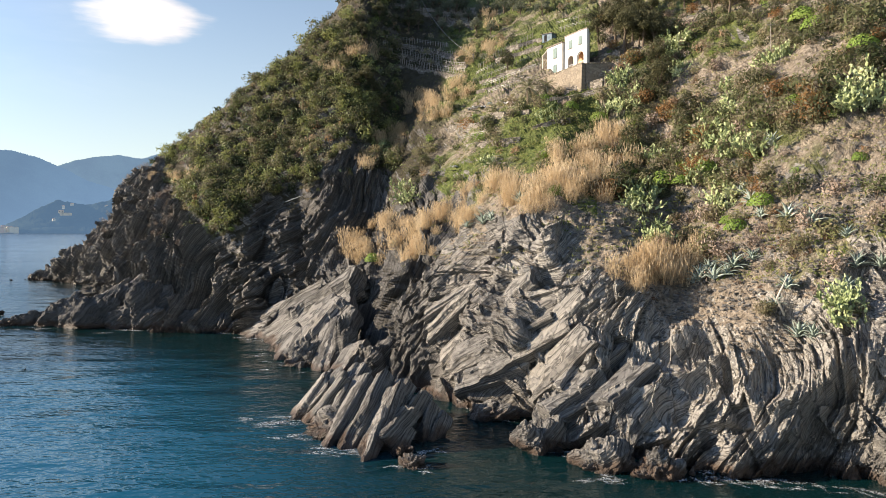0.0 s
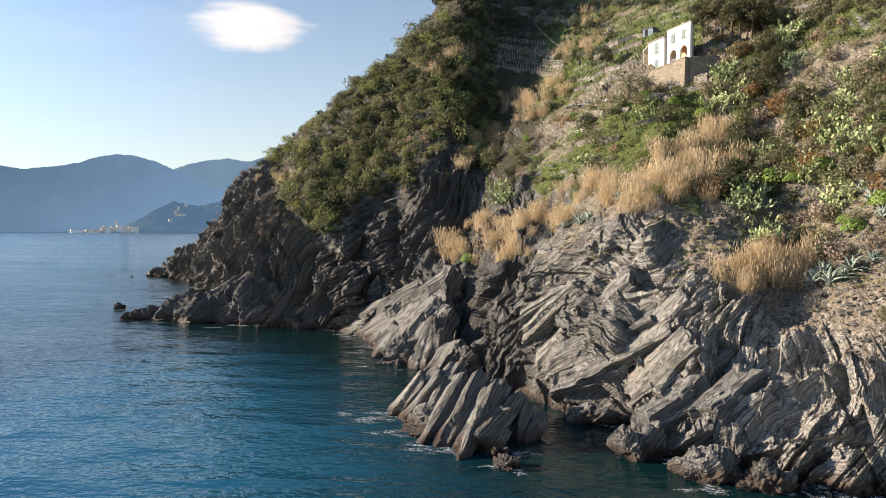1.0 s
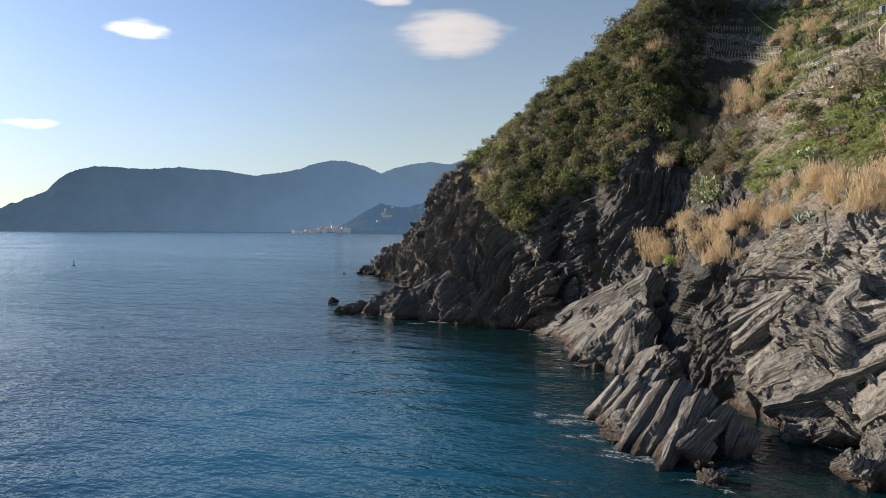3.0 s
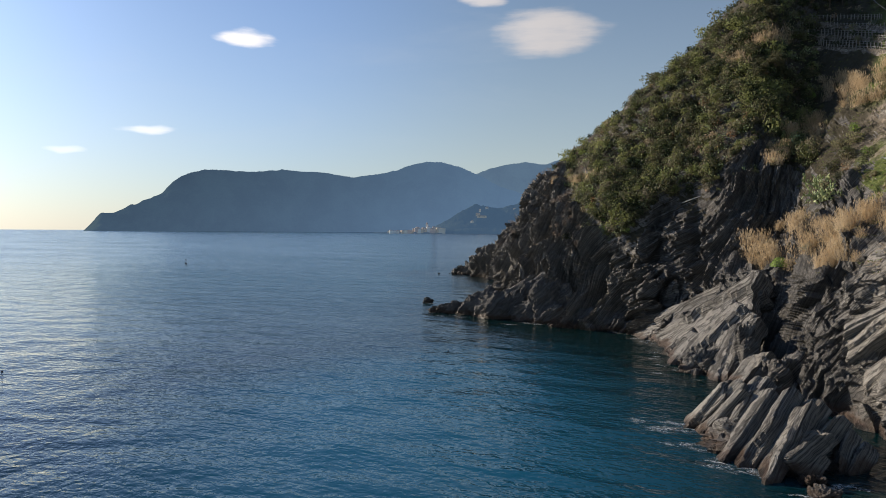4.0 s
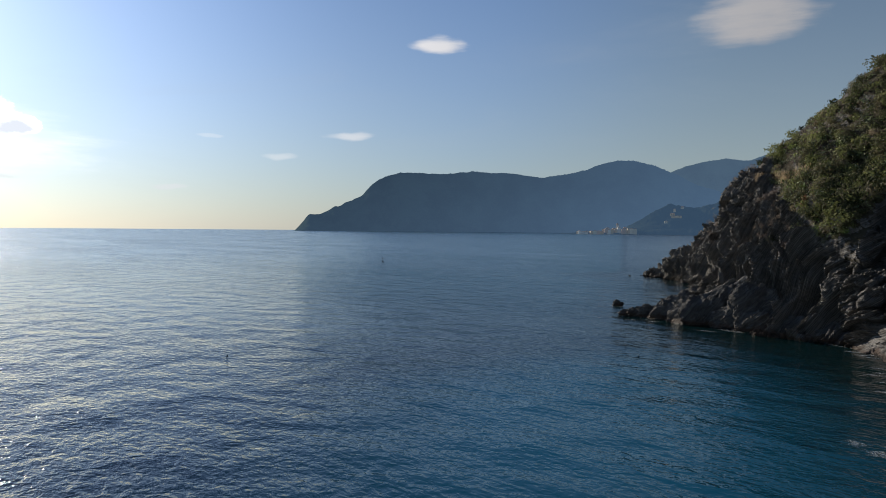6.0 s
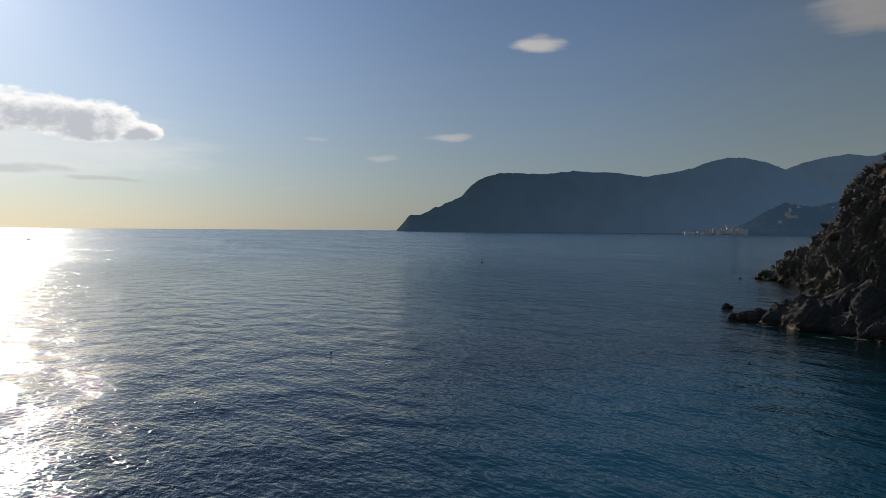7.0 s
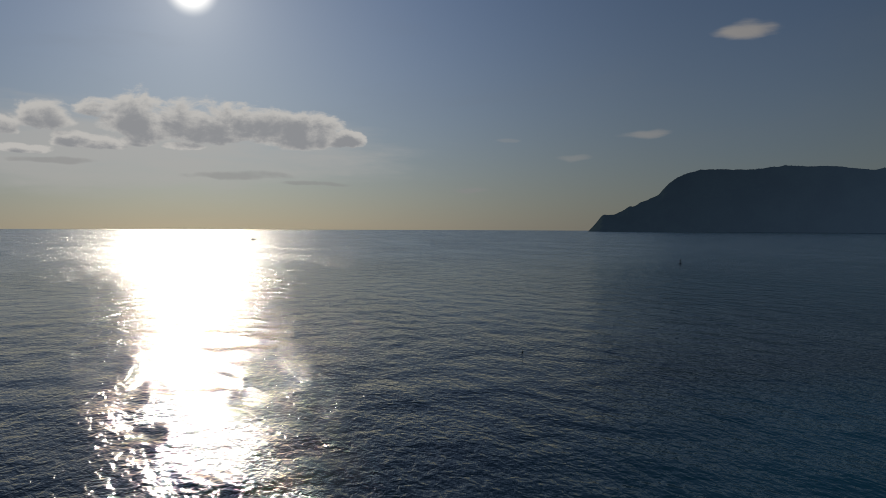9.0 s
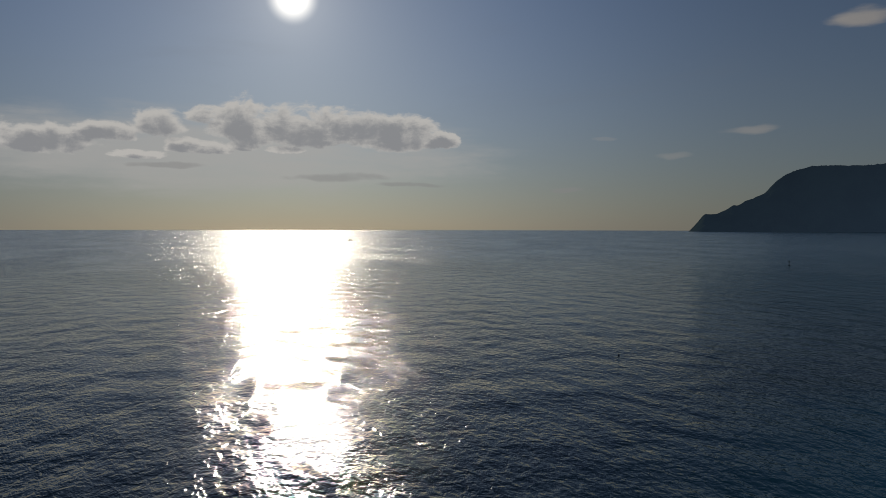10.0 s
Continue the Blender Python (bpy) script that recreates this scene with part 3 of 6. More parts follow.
def ridge(name, label, crest, dist, foot, back, mat, seed, bumps=6.0, fringe=0):
    """A hill: its crest as (bearing, climb) pairs at a distance, falling to a foot in front and behind."""
    crest = np.array(crest)[::-1]
    b = np.linspace(crest[0, 0], crest[-1, 0], 420)
    e = np.interp(b, crest[:, 0], crest[:, 1])
    e = smooth_rows(e, 1) + 0.02 * fractal(np.stack([b * 2.2, b * 0, b * 0], -1), 4, seed + 3)
    top = EYE + dist * np.tan(np.radians(e))
    k = np.concatenate([np.linspace(0, 1, 44), np.linspace(1, 2, 10)[1:]])[:, None]
    r = np.where(k < 1, foot + (dist - foot) * k, dist + (back - dist) * (k - 1))
    z = np.where(k < 1, top[None] * np.minimum(1, k ** 0.85), top[None] * (1 - (k - 1) * 1.05))
    a = np.radians(b)[None]
    q = np.stack([-np.sin(a) * r, np.cos(a) * r, z + 0 * r], -1)
    n = fractal(q.reshape(-1, 3) * 0.0035, 5, seed).reshape(z.shape)
    fine = fractal(q.reshape(-1, 3) * 0.05, 2, seed + 9).reshape(z.shape)
    q[..., 2] += (n * 22 * np.clip(k * (1 - np.minimum(k, 1)) * 4, 0, 1) + fine * bumps * np.clip(k, 0.1, 1)) * np.clip(top / 150, 0.1, 1)[None]
    q[0, :, 2] = -6
    ob = new(name, mesh_from(name, q.reshape(-1, 3), grid_faces(*z.shape), mat, True))
    if fringe:
        # single trees along the crest
        r_ = np.random.default_rng(seed)
        line = q[43]
        k = r_.uniform(0, len(line) - 1.01, fringe)
        i = k.astype(int)
        foot_ = line[i] + (line[i + 1] - line[i]) * (k - i)[:, None] + [0, 0, -1.5]
        tall_ = r_.uniform(2, 5.5, fringe) * (foot_[:, 2] > 300)
        wide_ = tall_ * r_.uniform(0.35, 0.6, fringe)
        side_ = np.stack([np.cos(np.arctan2(foot_[:, 0], foot_[:, 1])), -np.sin(np.arctan2(foot_[:, 0], foot_[:, 1])), 0 * k], -1)
        up_ = np.array([0, 0, 1.0])
        tri = np.stack([foot_, foot_ + side_ * wide_[:, None] + up_ * tall_[:, None] * 0.6, foot_ + up_ * tall_[:, None], foot_ - side_ * wide_[:, None] + up_ * tall_[:, None] * 0.7], 1)
        trees_ = new("crest_trees", mesh_from("crest_trees", tri.reshape(-1, 3), np.arange(4 * fringe).reshape(-1, 4), mat))
        tagged(trees_, "tiny trees along the crest of the far hills", "trees", kind="stuff")
    return tagged(ob, label, "headland", kind="structure")


CAPE = [(57.2, -0.3), (56.58, 0.43), (56.07, 1.09), (55.65, 1.03), (55.3, 1.03), (54.8, 1.26), (54.3, 1.55), (54.07, 1.75), (53.8, 1.64), (53.2, 2.01), (52.0, 2.52), (51.4, 3.19), (50.85, 3.71), (50.0, 4.11), (49.0, 4.38),
        (48.0, 4.4), (46.0, 4.31), (44.9, 4.35), (43.3, 4.53), (42.1, 4.43), (40.5, 4.41), (39.2, 4.24), (37.8, 4.02), (35.75, 4.35), (34.4, 4.61), (33.25, 5.06), (31.9, 5.35), (30.8, 5.28), (29.4, 4.94), (28.5, 4.53), (27.6, 4.2), (26.2, 3.4), (23.5, 2.6), (18.0, 2.0), (12.0, 1.6)]
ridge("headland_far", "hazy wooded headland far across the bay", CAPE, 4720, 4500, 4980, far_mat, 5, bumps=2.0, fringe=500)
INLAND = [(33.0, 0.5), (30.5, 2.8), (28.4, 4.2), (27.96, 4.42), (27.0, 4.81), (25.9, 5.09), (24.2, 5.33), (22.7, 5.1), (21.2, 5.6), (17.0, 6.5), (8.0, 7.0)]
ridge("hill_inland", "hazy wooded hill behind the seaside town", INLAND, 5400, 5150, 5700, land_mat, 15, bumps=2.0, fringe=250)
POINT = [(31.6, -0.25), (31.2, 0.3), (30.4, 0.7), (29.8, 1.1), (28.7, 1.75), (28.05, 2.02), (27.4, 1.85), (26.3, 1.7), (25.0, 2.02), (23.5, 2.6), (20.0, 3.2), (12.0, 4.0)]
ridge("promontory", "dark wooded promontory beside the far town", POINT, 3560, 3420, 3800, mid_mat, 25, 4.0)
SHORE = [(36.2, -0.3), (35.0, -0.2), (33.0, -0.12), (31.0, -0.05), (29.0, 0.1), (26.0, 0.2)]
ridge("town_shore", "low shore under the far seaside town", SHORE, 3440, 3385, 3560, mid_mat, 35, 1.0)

# ================================================================ builders of things


def thing(name, label, category, group="", at=(0, 0, 0), turn=0.0, size=1.0, kind=""):
    """An empty at a thing's base; its parts hang under it."""
    ob = new(name)
    ob.empty_display_size = 0.2
    ob.matrix_basis = pose(*at, 0, 0, turn) @ Matrix.Scale(size, 4)
    return tagged(ob, label, category, group, kind)


def part(name, data, material, parent, label=""):
    """One mesh object under a thing or a part. data: a bmesh, a mesh, or (verts, faces)."""
    if isinstance(data, bpy.types.Mesh):
        me = data
    elif isinstance(data, tuple):
        me = mesh_from(name, *data)
    else:
        me = bpy.data.meshes.new(name)
        data.to_mesh(me)
        data.free()
    if material and not me.materials:
        me.materials.append(material)
    ob = new(name, me)
    ob.parent = parent
    return tagged(ob, label)


def box(bm, centre, size, turn=None, bevel=0.0):
    m = Matrix.Translation(centre) @ (turn.to_4x4() if turn else Matrix.Identity(4)) @ Matrix.Diagonal((*size, 1))
    made = bmesh.ops.create_cube(bm, size=1, matrix=m)
    if bevel:
        bmesh.ops.bevel(bm, geom=list({e for q in made["verts"] for e in q.link_edges}), offset=bevel, segments=1, affect="EDGES")
    return bm


def tube(bm, points, radii, sides=7):
    """A tapering tube through points."""
    last = None
    for i, (p, r) in enumerate(zip(points, radii)):
        p = Vector(p)
        d = (Vector(points[min(i + 1, len(points) - 1)]) - Vector(points[max(i - 1, 0)])).normalized()
        a = d.orthogonal().normalized()
        b = d.cross(a)
        ring = [bm.verts.new(p + r * (math.cos(k / sides * math.tau) * a + math.sin(k / sides * math.tau) * b)) for k in range(sides)]
        if last:
            for k in range(sides):
                bm.faces.new((last[k], last[(k + 1) % sides], ring[(k + 1) % sides], ring[k]))
        last = ring
    bm.faces.new(last)
    return bm


def unit(v):
    return v / (np.linalg.norm(v, axis=-1, keepdims=True) + 1e-9)


def blades(centres, normals, long, wide, rng):
    """A small pointed leaf at each centre: four corners each."""
    n = len(centres)
    side = unit(np.cross(normals, rng.normal(size=(n, 3))))
    up = unit(np.cross(side, normals))
    long, wide = np.broadcast_to(long, n)[:, None], np.broadcast_to(wide, n)[:, None]
    v = np.stack([centres - up * long / 2, centres + side * wide / 2, centres + up * long / 2, centres - side * wide / 2], 1)
    return v.reshape(-1, 3), np.arange(4 * n).reshape(n, 4)


def three_cornered(made):
    """Leaves with three corners instead of four."""
    v_, f_ = made
    return v_.reshape(-1, 4, 3)[:, :3].reshape(-1, 3), np.arange(len(v_) // 4 * 3).reshape(-1, 3)


def join(parts):
    vs, fs, k = [], [], 0
    for v_, f_ in parts:
        vs.append(v_)
        fs.append(f_ + k)
        k += len(v_)
    return np.concatenate(vs), np.concatenate(fs)


def bush_leaves(rng, count, wide, tall, leaf, lobes=7, ragged=0.3):
    """Leaves over a crown of uneven lobes, base at z = 0."""
    c = unit(rng.normal(size=(lobes, 3))) * rng.uniform(0.25, 0.62, (lobes, 1)) * np.array([wide, wide, tall * 0.55])
    c[:, 2] = np.abs(c[:, 2]) * 0.8 + tall * 0.38
    rad = rng.uniform(0.38, 0.62, lobes) * min(wide, tall)
    k = rng.integers(0, lobes, count)
    d = unit(rng.normal(size=(count, 3)))
    p = c[k] + d * (rad[k] * (1 + ragged * rng.normal(size=count) * 0.6))[:, None]
    p[:, 2] = np.maximum(p[:, 2], 0.02)
    n = unit(d + rng.normal(size=(count, 3)) * 0.55)
    return blades(p, n, leaf * rng.uniform(0.7, 1.4, count), leaf * 0.75 * rng.uniform(0.7, 1.3, count), rng)


# ---------------------------------------------------------------- materials of things


def make_leaf(name, stops, rough=0.7, through=0.25, spread=0.5):
    m, n, b = material(name, rough, 0.25)
    g = n.add("ShaderNodeNewGeometry").outputs["Random Per Island"]
    o = n.add("ShaderNodeObjectInfo").outputs["Random"]
    f = n.math("ADD", n.math("MULTIPLY", g, 0.45 * (1 - spread)), n.math("MULTIPLY", o, spread * 0.8))
    lump = n.noise(position(n), 0.42, 2.0, 0.5)
    f = n.math("ADD", n.math("ADD", f, 0.28 - 0.18 * spread), n.math("MULTIPLY", n.math("SUBTRACT", lump, 0.5), 1.1))
    f = n.math("ADD", f, attribute(n, "tint"), clamp=True)
    c = n.colours(f, stops)
    n.set(b.inputs["Base Color"], c)
    t = n.add("ShaderNodeBsdfTranslucent")
    n.set(t.inputs[0], c)
    mix = n.add("ShaderNodeMixShader")
    mix.inputs[0].default_value = through
    n.set(mix.inputs[1], b.outputs[0])
    n.set(mix.inputs[2], t.outputs[0])
    for node in n.tree.nodes:
        if node.type == "OUTPUT_MATERIAL":
            n.set(node.inputs[0], mix.outputs[0])
    return m


def make_plain(name, colour, other, scale=1.5, rough=0.8, spec=0.3, bump=0.3, depth=0.02, metal=0.0):
    m, n, b = material(name, rough, spec)
    p = position(n)
    f = n.noise(p, scale, 5.0, 0.65)
    big = n.noise(p, scale * 0.13, 3.0, 0.6)
    c = n.mix(n.ramp(f, 0.3, 0.7), colour, other)
    c = n.mix(n.ramp(big, 0.45, 0.75, 0.0, 0.4), c, tuple(0.62 * x for x in colour))
    n.set(b.inputs["Base Color"], c)
    n.set(b.inputs["Normal"], n.bump(f, bump, depth))
    b.inputs["Metallic"].default_value = metal
    return m


leaf_dark = make_leaf("scrub_leaves", [(0.0, (0.035, 0.048, 0.022)), (0.25, (0.070, 0.085, 0.036)), (0.45, (0.13, 0.118, 0.066)), (0.6, (0.12, 0.145, 0.055)), (0.78, (0.19, 0.160, 0.112)), (1.0, (0.23, 0.25, 0.09))], 0.6, 0.42, spread=0.65)
leaf_mixed = make_leaf("maquis_leaves", [(0.00, (0.075, 0.082, 0.044)), (0.25, (0.14, 0.145, 0.070)), (0.45, (0.25, 0.205, 0.135)), (0.60, (0.20, 0.215, 0.088)), (0.80, (0.33, 0.275, 0.195)), (1.00, (0.33, 0.19, 0.095))], 0.65, 0.42, spread=0.75)
leaf_bright = make_leaf("spurge_leaves", [(0.0, (0.116, 0.186, 0.034)), (0.5, (0.186, 0.279, 0.054)), (1.0, (0.310, 0.373, 0.093))], 0.6)
leaf_grey = make_leaf("olive_leaves", [(0.0, (0.056, 0.067, 0.042)), (0.5, (0.120, 0.136, 0.088)), (1.0, (0.208, 0.216, 0.160))], 0.6)
leaf_pine = make_leaf("evergreen_leaves", [(0.0, (0.035, 0.040, 0.020)), (0.5, (0.080, 0.080, 0.036)), (1.0, (0.15, 0.135, 0.065))], 0.6)
twig_dry = make_leaf("dry_twigs", [(0.0, (0.21, 0.155, 0.12)), (0.5, (0.32, 0.25, 0.195)), (1.0, (0.42, 0.345, 0.275))], 0.9, 0.1)
rust_bush = make_leaf("rusty_leaves", [(0.0, (0.17, 0.095, 0.04)), (0.5, (0.27, 0.145, 0.06)), (1.0, (0.24, 0.18, 0.07))], 0.7, 0.4)
rust_leaf = make_leaf("rusty_succulent_leaves", [(0.0, (0.10, 0.045, 0.025)), (0.5, (0.17, 0.08, 0.04)), (1.0, (0.16, 0.13, 0.06))], 0.7, 0.15)
reed_mat = make_leaf("dry_reed", [(0.0, (0.41, 0.305, 0.18)), (0.35, (0.56, 0.43, 0.265)), (0.7, (0.65, 0.525, 0.35)), (1.0, (0.74, 0.64, 0.46))], 0.7, 0.42, 0.35)
pear_mat = make_leaf("prickly_pear_pads", [(0.0, (0.121, 0.165, 0.061)), (0.4, (0.264, 0.319, 0.143)), (0.75, (0.440, 0.484, 0.242)), (1.0, (0.605, 0.616, 0.396))], 0.4, 0.12, 0.4)
agave_mat = make_leaf("agave_leaves", [(0.0, (0.150, 0.194, 0.156)), (0.5, (0.288, 0.350, 0.300)), (1.0, (0.450, 0.500, 0.450))], 0.45, 0.05, 0.3)
palm_mat = make_leaf("palm_fronds", [(0.0, (0.10, 0.11, 0.055)), (0.5, (0.24, 0.23, 0.13)), (1.0, (0.40, 0.35, 0.22))], 0.55, 0.15)
grass_mat = make_leaf("grass_blades", [(0.0, (0.072, 0.102, 0.024)), (0.45, (0.156, 0.192, 0.048)), (0.7, (0.288, 0.264, 0.108)), (1.0, (0.456, 0.372, 0.204))], 0.8, 0.3, 0.0)
bark_mat = make_plain("bark", (0.10, 0.075, 0.055), (0.17, 0.135, 0.10), 6.0, 0.9, 0.1, 0.6, 0.05)
post_mat = make_plain("weathered_posts", (0.20, 0.18, 0.155), (0.32, 0.29, 0.25), 5.0, 0.9, 0.1)
plaster_mat = make_plain("white_plaster", (0.70, 0.68, 0.63), (0.62, 0.59, 0.53), 0.8, 0.8, 0.2, 0.15)
ochre_mat = make_plain("terracotta_plaster", (0.52, 0.28, 0.15), (0.60, 0.36, 0.21), 1.0, 0.85, 0.2)
roof_mat = make_plain("slate_roof", (0.22, 0.19, 0.17), (0.34, 0.28, 0.23), 2.0, 0.8, 0.2, 0.6, 0.06)
shutter_mat = make_plain("green_shutters", (0.11, 0.17, 0.155), (0.15, 0.22, 0.2), 3.0, 0.5, 0.4)
dark_mat = make_plain("dark_inside", (0.02, 0.02, 0.02), (0.035, 0.03, 0.028), 2.0, 0.9, 0.1)
metal_mat = make_plain("grey_metal", (0.30, 0.31, 0.32), (0.42, 0.43, 0.44), 3.0, 0.5, 0.4, 0.1, 0.01, 0.6)
cloth_mat = make_plain("white_sheet", (0.72, 0.72, 0.70), (0.58, 0.58, 0.55), 2.0, 0.7, 0.2, 0.5, 0.05)
blue_mat = make_plain("blue_shed_paint", (0.10, 0.15, 0.19), (0.16, 0.22, 0.27), 2.0, 0.6, 0.3)
stick_mat = make_plain("bleached_wood", (0.45, 0.42, 0.36), (0.60, 0.57, 0.50), 4.0, 0.85, 0.2)


def make_stone(name, tones=((0.10, 0.092, 0.078), (0.17, 0.153, 0.128), (0.24, 0.216, 0.182), (0.31, 0.285, 0.245)), mortar=(0.10, 0.085, 0.068)):
    m, n, b = material(name, 0.9, 0.2)
    p = position(n)
    wob = n.mix(0.12, p, n.add_noise_vec(p, 1.4))
    cells = n.add("ShaderNodeTexVoronoi")
    n.set(cells.inputs["Vector"], n.scaled(wob, 2.0, 2.0, 3.4))
    cells.inputs["Scale"].default_value = 1.0
    edge = n.add("ShaderNodeTexVoronoi")
    edge.feature = "DISTANCE_TO_EDGE"
    n.set(edge.inputs["Vector"], n.scaled(wob, 2.0, 2.0, 3.4))
    edge.inputs["Scale"].default_value = 1.0
    pick = n.add("ShaderNodeSeparateColor")
    n.set(pick.inputs[0], cells.outputs["Color"])
    c = n.colours(pick.outputs[0], list(zip((0.0, 0.4, 0.75, 1.0), tones)))
    grain = n.noise(p, 9.0, 4.0, 0.7)
    c = n.mix(n.ramp(grain, 0.35, 0.7, 0.0, 0.4), c, (0.24, 0.21, 0.17))
    gap = n.ramp(edge.outputs["Distance"], 0.0, 0.07)
    c = n.mix(gap, mortar, c)
    n.set(b.inputs["Base Color"], c)
    n.set(b.inputs["Normal"], n.bump(n.math("ADD", gap, n.math("MULTIPLY", grain, 0.4)), 0.9, 0.08))
    return m


def add_noise_vec(self, p, scale):
    t = self.add("ShaderNodeTexNoise")
    self.set(t.inputs["Vector"], p)
    t.inputs["Scale"].default_value = scale
    return t.outputs["Color"]


Net.add_noise_vec = add_noise_vec
stone_mat = make_stone("dry_stone_wall")
tan_stone_mat = make_stone("mortared_tan_stone", ((0.22, 0.185, 0.14), (0.26, 0.215, 0.16), (0.29, 0.245, 0.185), (0.34, 0.29, 0.225)), (0.245, 0.205, 0.155))


def make_foam():
    m, n, b = material("sea_foam", 0.6, 0.3)
    p = position(n)
    lace = n.math("ADD", n.noise(p, 3.4, 6.0, 0.75, 1.8), n.math("MULTIPLY", attribute(n, "heart"), 0.20))
    b.inputs["Base Color"].default_value = (0.78, 0.80, 0.80, 1)
    n.set(b.inputs["Alpha"], n.ramp(lace, 0.62, 0.85, 0.0, 0.75))
    return m


foam_mat = make_foam()

# ================================================================ rocks standing in the sea


def sea_rock(name, label, bearing, dist, half, height, seed, lumpy=0.45, turn=0.0, group="rocks in the sea", rugged=1.0, grain=(2.4, 0.9, 0.4), res=(110, 44)):
    """A broken rock rising from the sea: half = half lengths across and away."""
    na, ne = res
    a = np.linspace(0, math.tau, na, endpoint=False)
    e = np.linspace(-0.35, math.pi / 2, ne)
    aa, ee = np.meshgrid(a, e)
    d = np.stack([np.cos(aa) * np.cos(ee), np.sin(aa) * np.cos(ee), np.sin(ee)], -1)
    shape = 1 + lumpy * fractal(d.reshape(-1, 3) * 1.7 + seed * 3.1, 3, seed).reshape(aa.shape)
    q = d * shape[..., None] * np.array([half[0], half[1], height])
    flat_q = q.reshape(-1, 3)
    m = np.array(pose(0, 0, 0, 0, 0, bearing + turn).to_3x3())
    flat_q = flat_q @ m.T
    base = np.array([-math.sin(radians(bearing)) * dist, math.cos(radians(bearing)) * dist, 0.0])
    wp = flat_q + base
    s = wp @ np.array([-0.66, -0.30, 0.69]) + 0.5 * fractal(wp * 0.2, 2, seed + 5)
    disp = fractured(wp, s, grain, seed + 100, 0.22) * 1.1 * rugged
    flat_q = flat_q + unit(flat_q * np.array([1, 1, 1.4])) * disp[:, None]
    i = np.arange(na * ne).reshape(ne, na)
    j = np.roll(i, -1, 1)
    f = np.stack([i[:-1], j[:-1], j[1:], i[1:]], -1).reshape(-1, 4)
    ob = new(name, mesh_from(name, flat_q, f, rock_mat, False, [("strata", s), ("slate", np.full(len(s), 0.95 if bearing > 15 else 0.45)), ("pale", np.full(len(s), 0.0))]))
    ob.location = base
    return tagged(ob, label, "rock", group)


def slab_mesh(rng, long, wide, thick, nl=30, nw=16):
    """A thick plate of bedded rock: long axis x, face up z, straight broken edges, flaked steps on the face."""
    u, v_ = np.meshgrid(np.linspace(-0.5, 0.5, nl), np.linspace(-0.5, 0.5, nw), indexing="ij")
    u, v_ = u.ravel(), v_.ravel()
    seed = int(rng.integers(1, 9999))
    q = np.stack([u * long, v_ * wide, 0 * u], -1)
    taper = rng.uniform(-0.22, 0.22)
    q[:, 1] *= 0.92 + taper * u + 0.16 * (beds(u * long / 2.2 + 40, seed) - 0.5)
    q[:, 0] *= 0.95 + 0.16 * (beds(v_ * wide / 1.3 + 40, seed + 1) - 0.5)
    q[:, 0] += v_ * wide * rng.uniform(-0.35, 0.35)
    flake = beds(v_ * 2.6 + u * rng.uniform(-1.6, 1.6) + 0.35 * vnoise(q * 0.35, seed + 2) + 30, seed + 3)
    step = np.floor(flake * 4) / 4
    q[:, 2] = thick * (0.55 * step - 0.25) + 0.06 * fractal(q * 0.8, 3, seed + 4) - 0.10 * thick * (np.abs(v_) > 0.46) - 0.10 * thick * (np.abs(u) > 0.48)
    low = q.copy()
    low[:, 2] = -thick * (1 + 0.15 * vnoise(q * 0.7, seed + 5))
    low[:, :2] *= 0.97
    i = np.arange(nl * nw).reshape(nl, nw)
    f = [grid_faces(nl, nw), grid_faces(nl, nw)[:, ::-1] + nl * nw]
    rim = np.concatenate([i[:, 0], i[-1, 1:], i[::-1, -1][1:], i[0, ::-1][1:]])
    a, b = rim[:-1], rim[1:]
    # the broken edge shows its beds: two courses, the lower one set back
    mid = q[rim] * np.array([0.985, 0.985, 1]) * [1, 1, 0.5] + low[rim] * [0, 0, 0.5]
    k = 2 * nl * nw + np.arange(len(rim))
    f.append(np.stack([a, k[:-1], k[1:], b], -1))
    f.append(np.stack([k[:-1], a + nl * nw, b + nl * nw, k[1:]], -1))
    return np.concatenate([q, low, mid]), np.concatenate(f)


def lay(centre, axis, face):
    """Matrix with x along axis and z along face."""
    z = Vector(face).normalized()
    x = (Vector(axis) - Vector(axis).dot(z) * z).normalized()
    y = z.cross(x)
    return Matrix(((x.x, y.x, z.x, centre[0]), (x.y, y.y, z.y, centre[1]), (x.z, y.z, z.z, centre[2]), (0, 0, 0, 1)))


def spot(bearing, dist, z=0.0):
    return Vector((-math.sin(radians(bearing)) * dist, math.cos(radians(bearing)) * dist, z))


def slab_part(rng, parent, origin, centre, axis, face, long, wide, thick, name="slab", slate=0.0, pale=0.35):
    pts, f = slab_mesh(rng, long, wide, thick)
    m = np.array(lay(Vector(centre) - origin, axis, face))
    pts = pts @ m[:3, :3].T + m[:3, 3]
    wp = pts + np.array(origin)
    s = wp @ (np.array(face) / np.linalg.norm(face)) + 0.05 * vnoise(wp, 3) + 0.22 * vnoise(wp @ m[:3, :3] * np.array([0.15, 2.2, 0.6]), 5)
    return part(name, mesh_from(name, pts, f, rock_mat, False, [("strata", s), ("slate", np.full(len(s), slate)), ("pale", np.full(len(s), pale))]), None, parent)


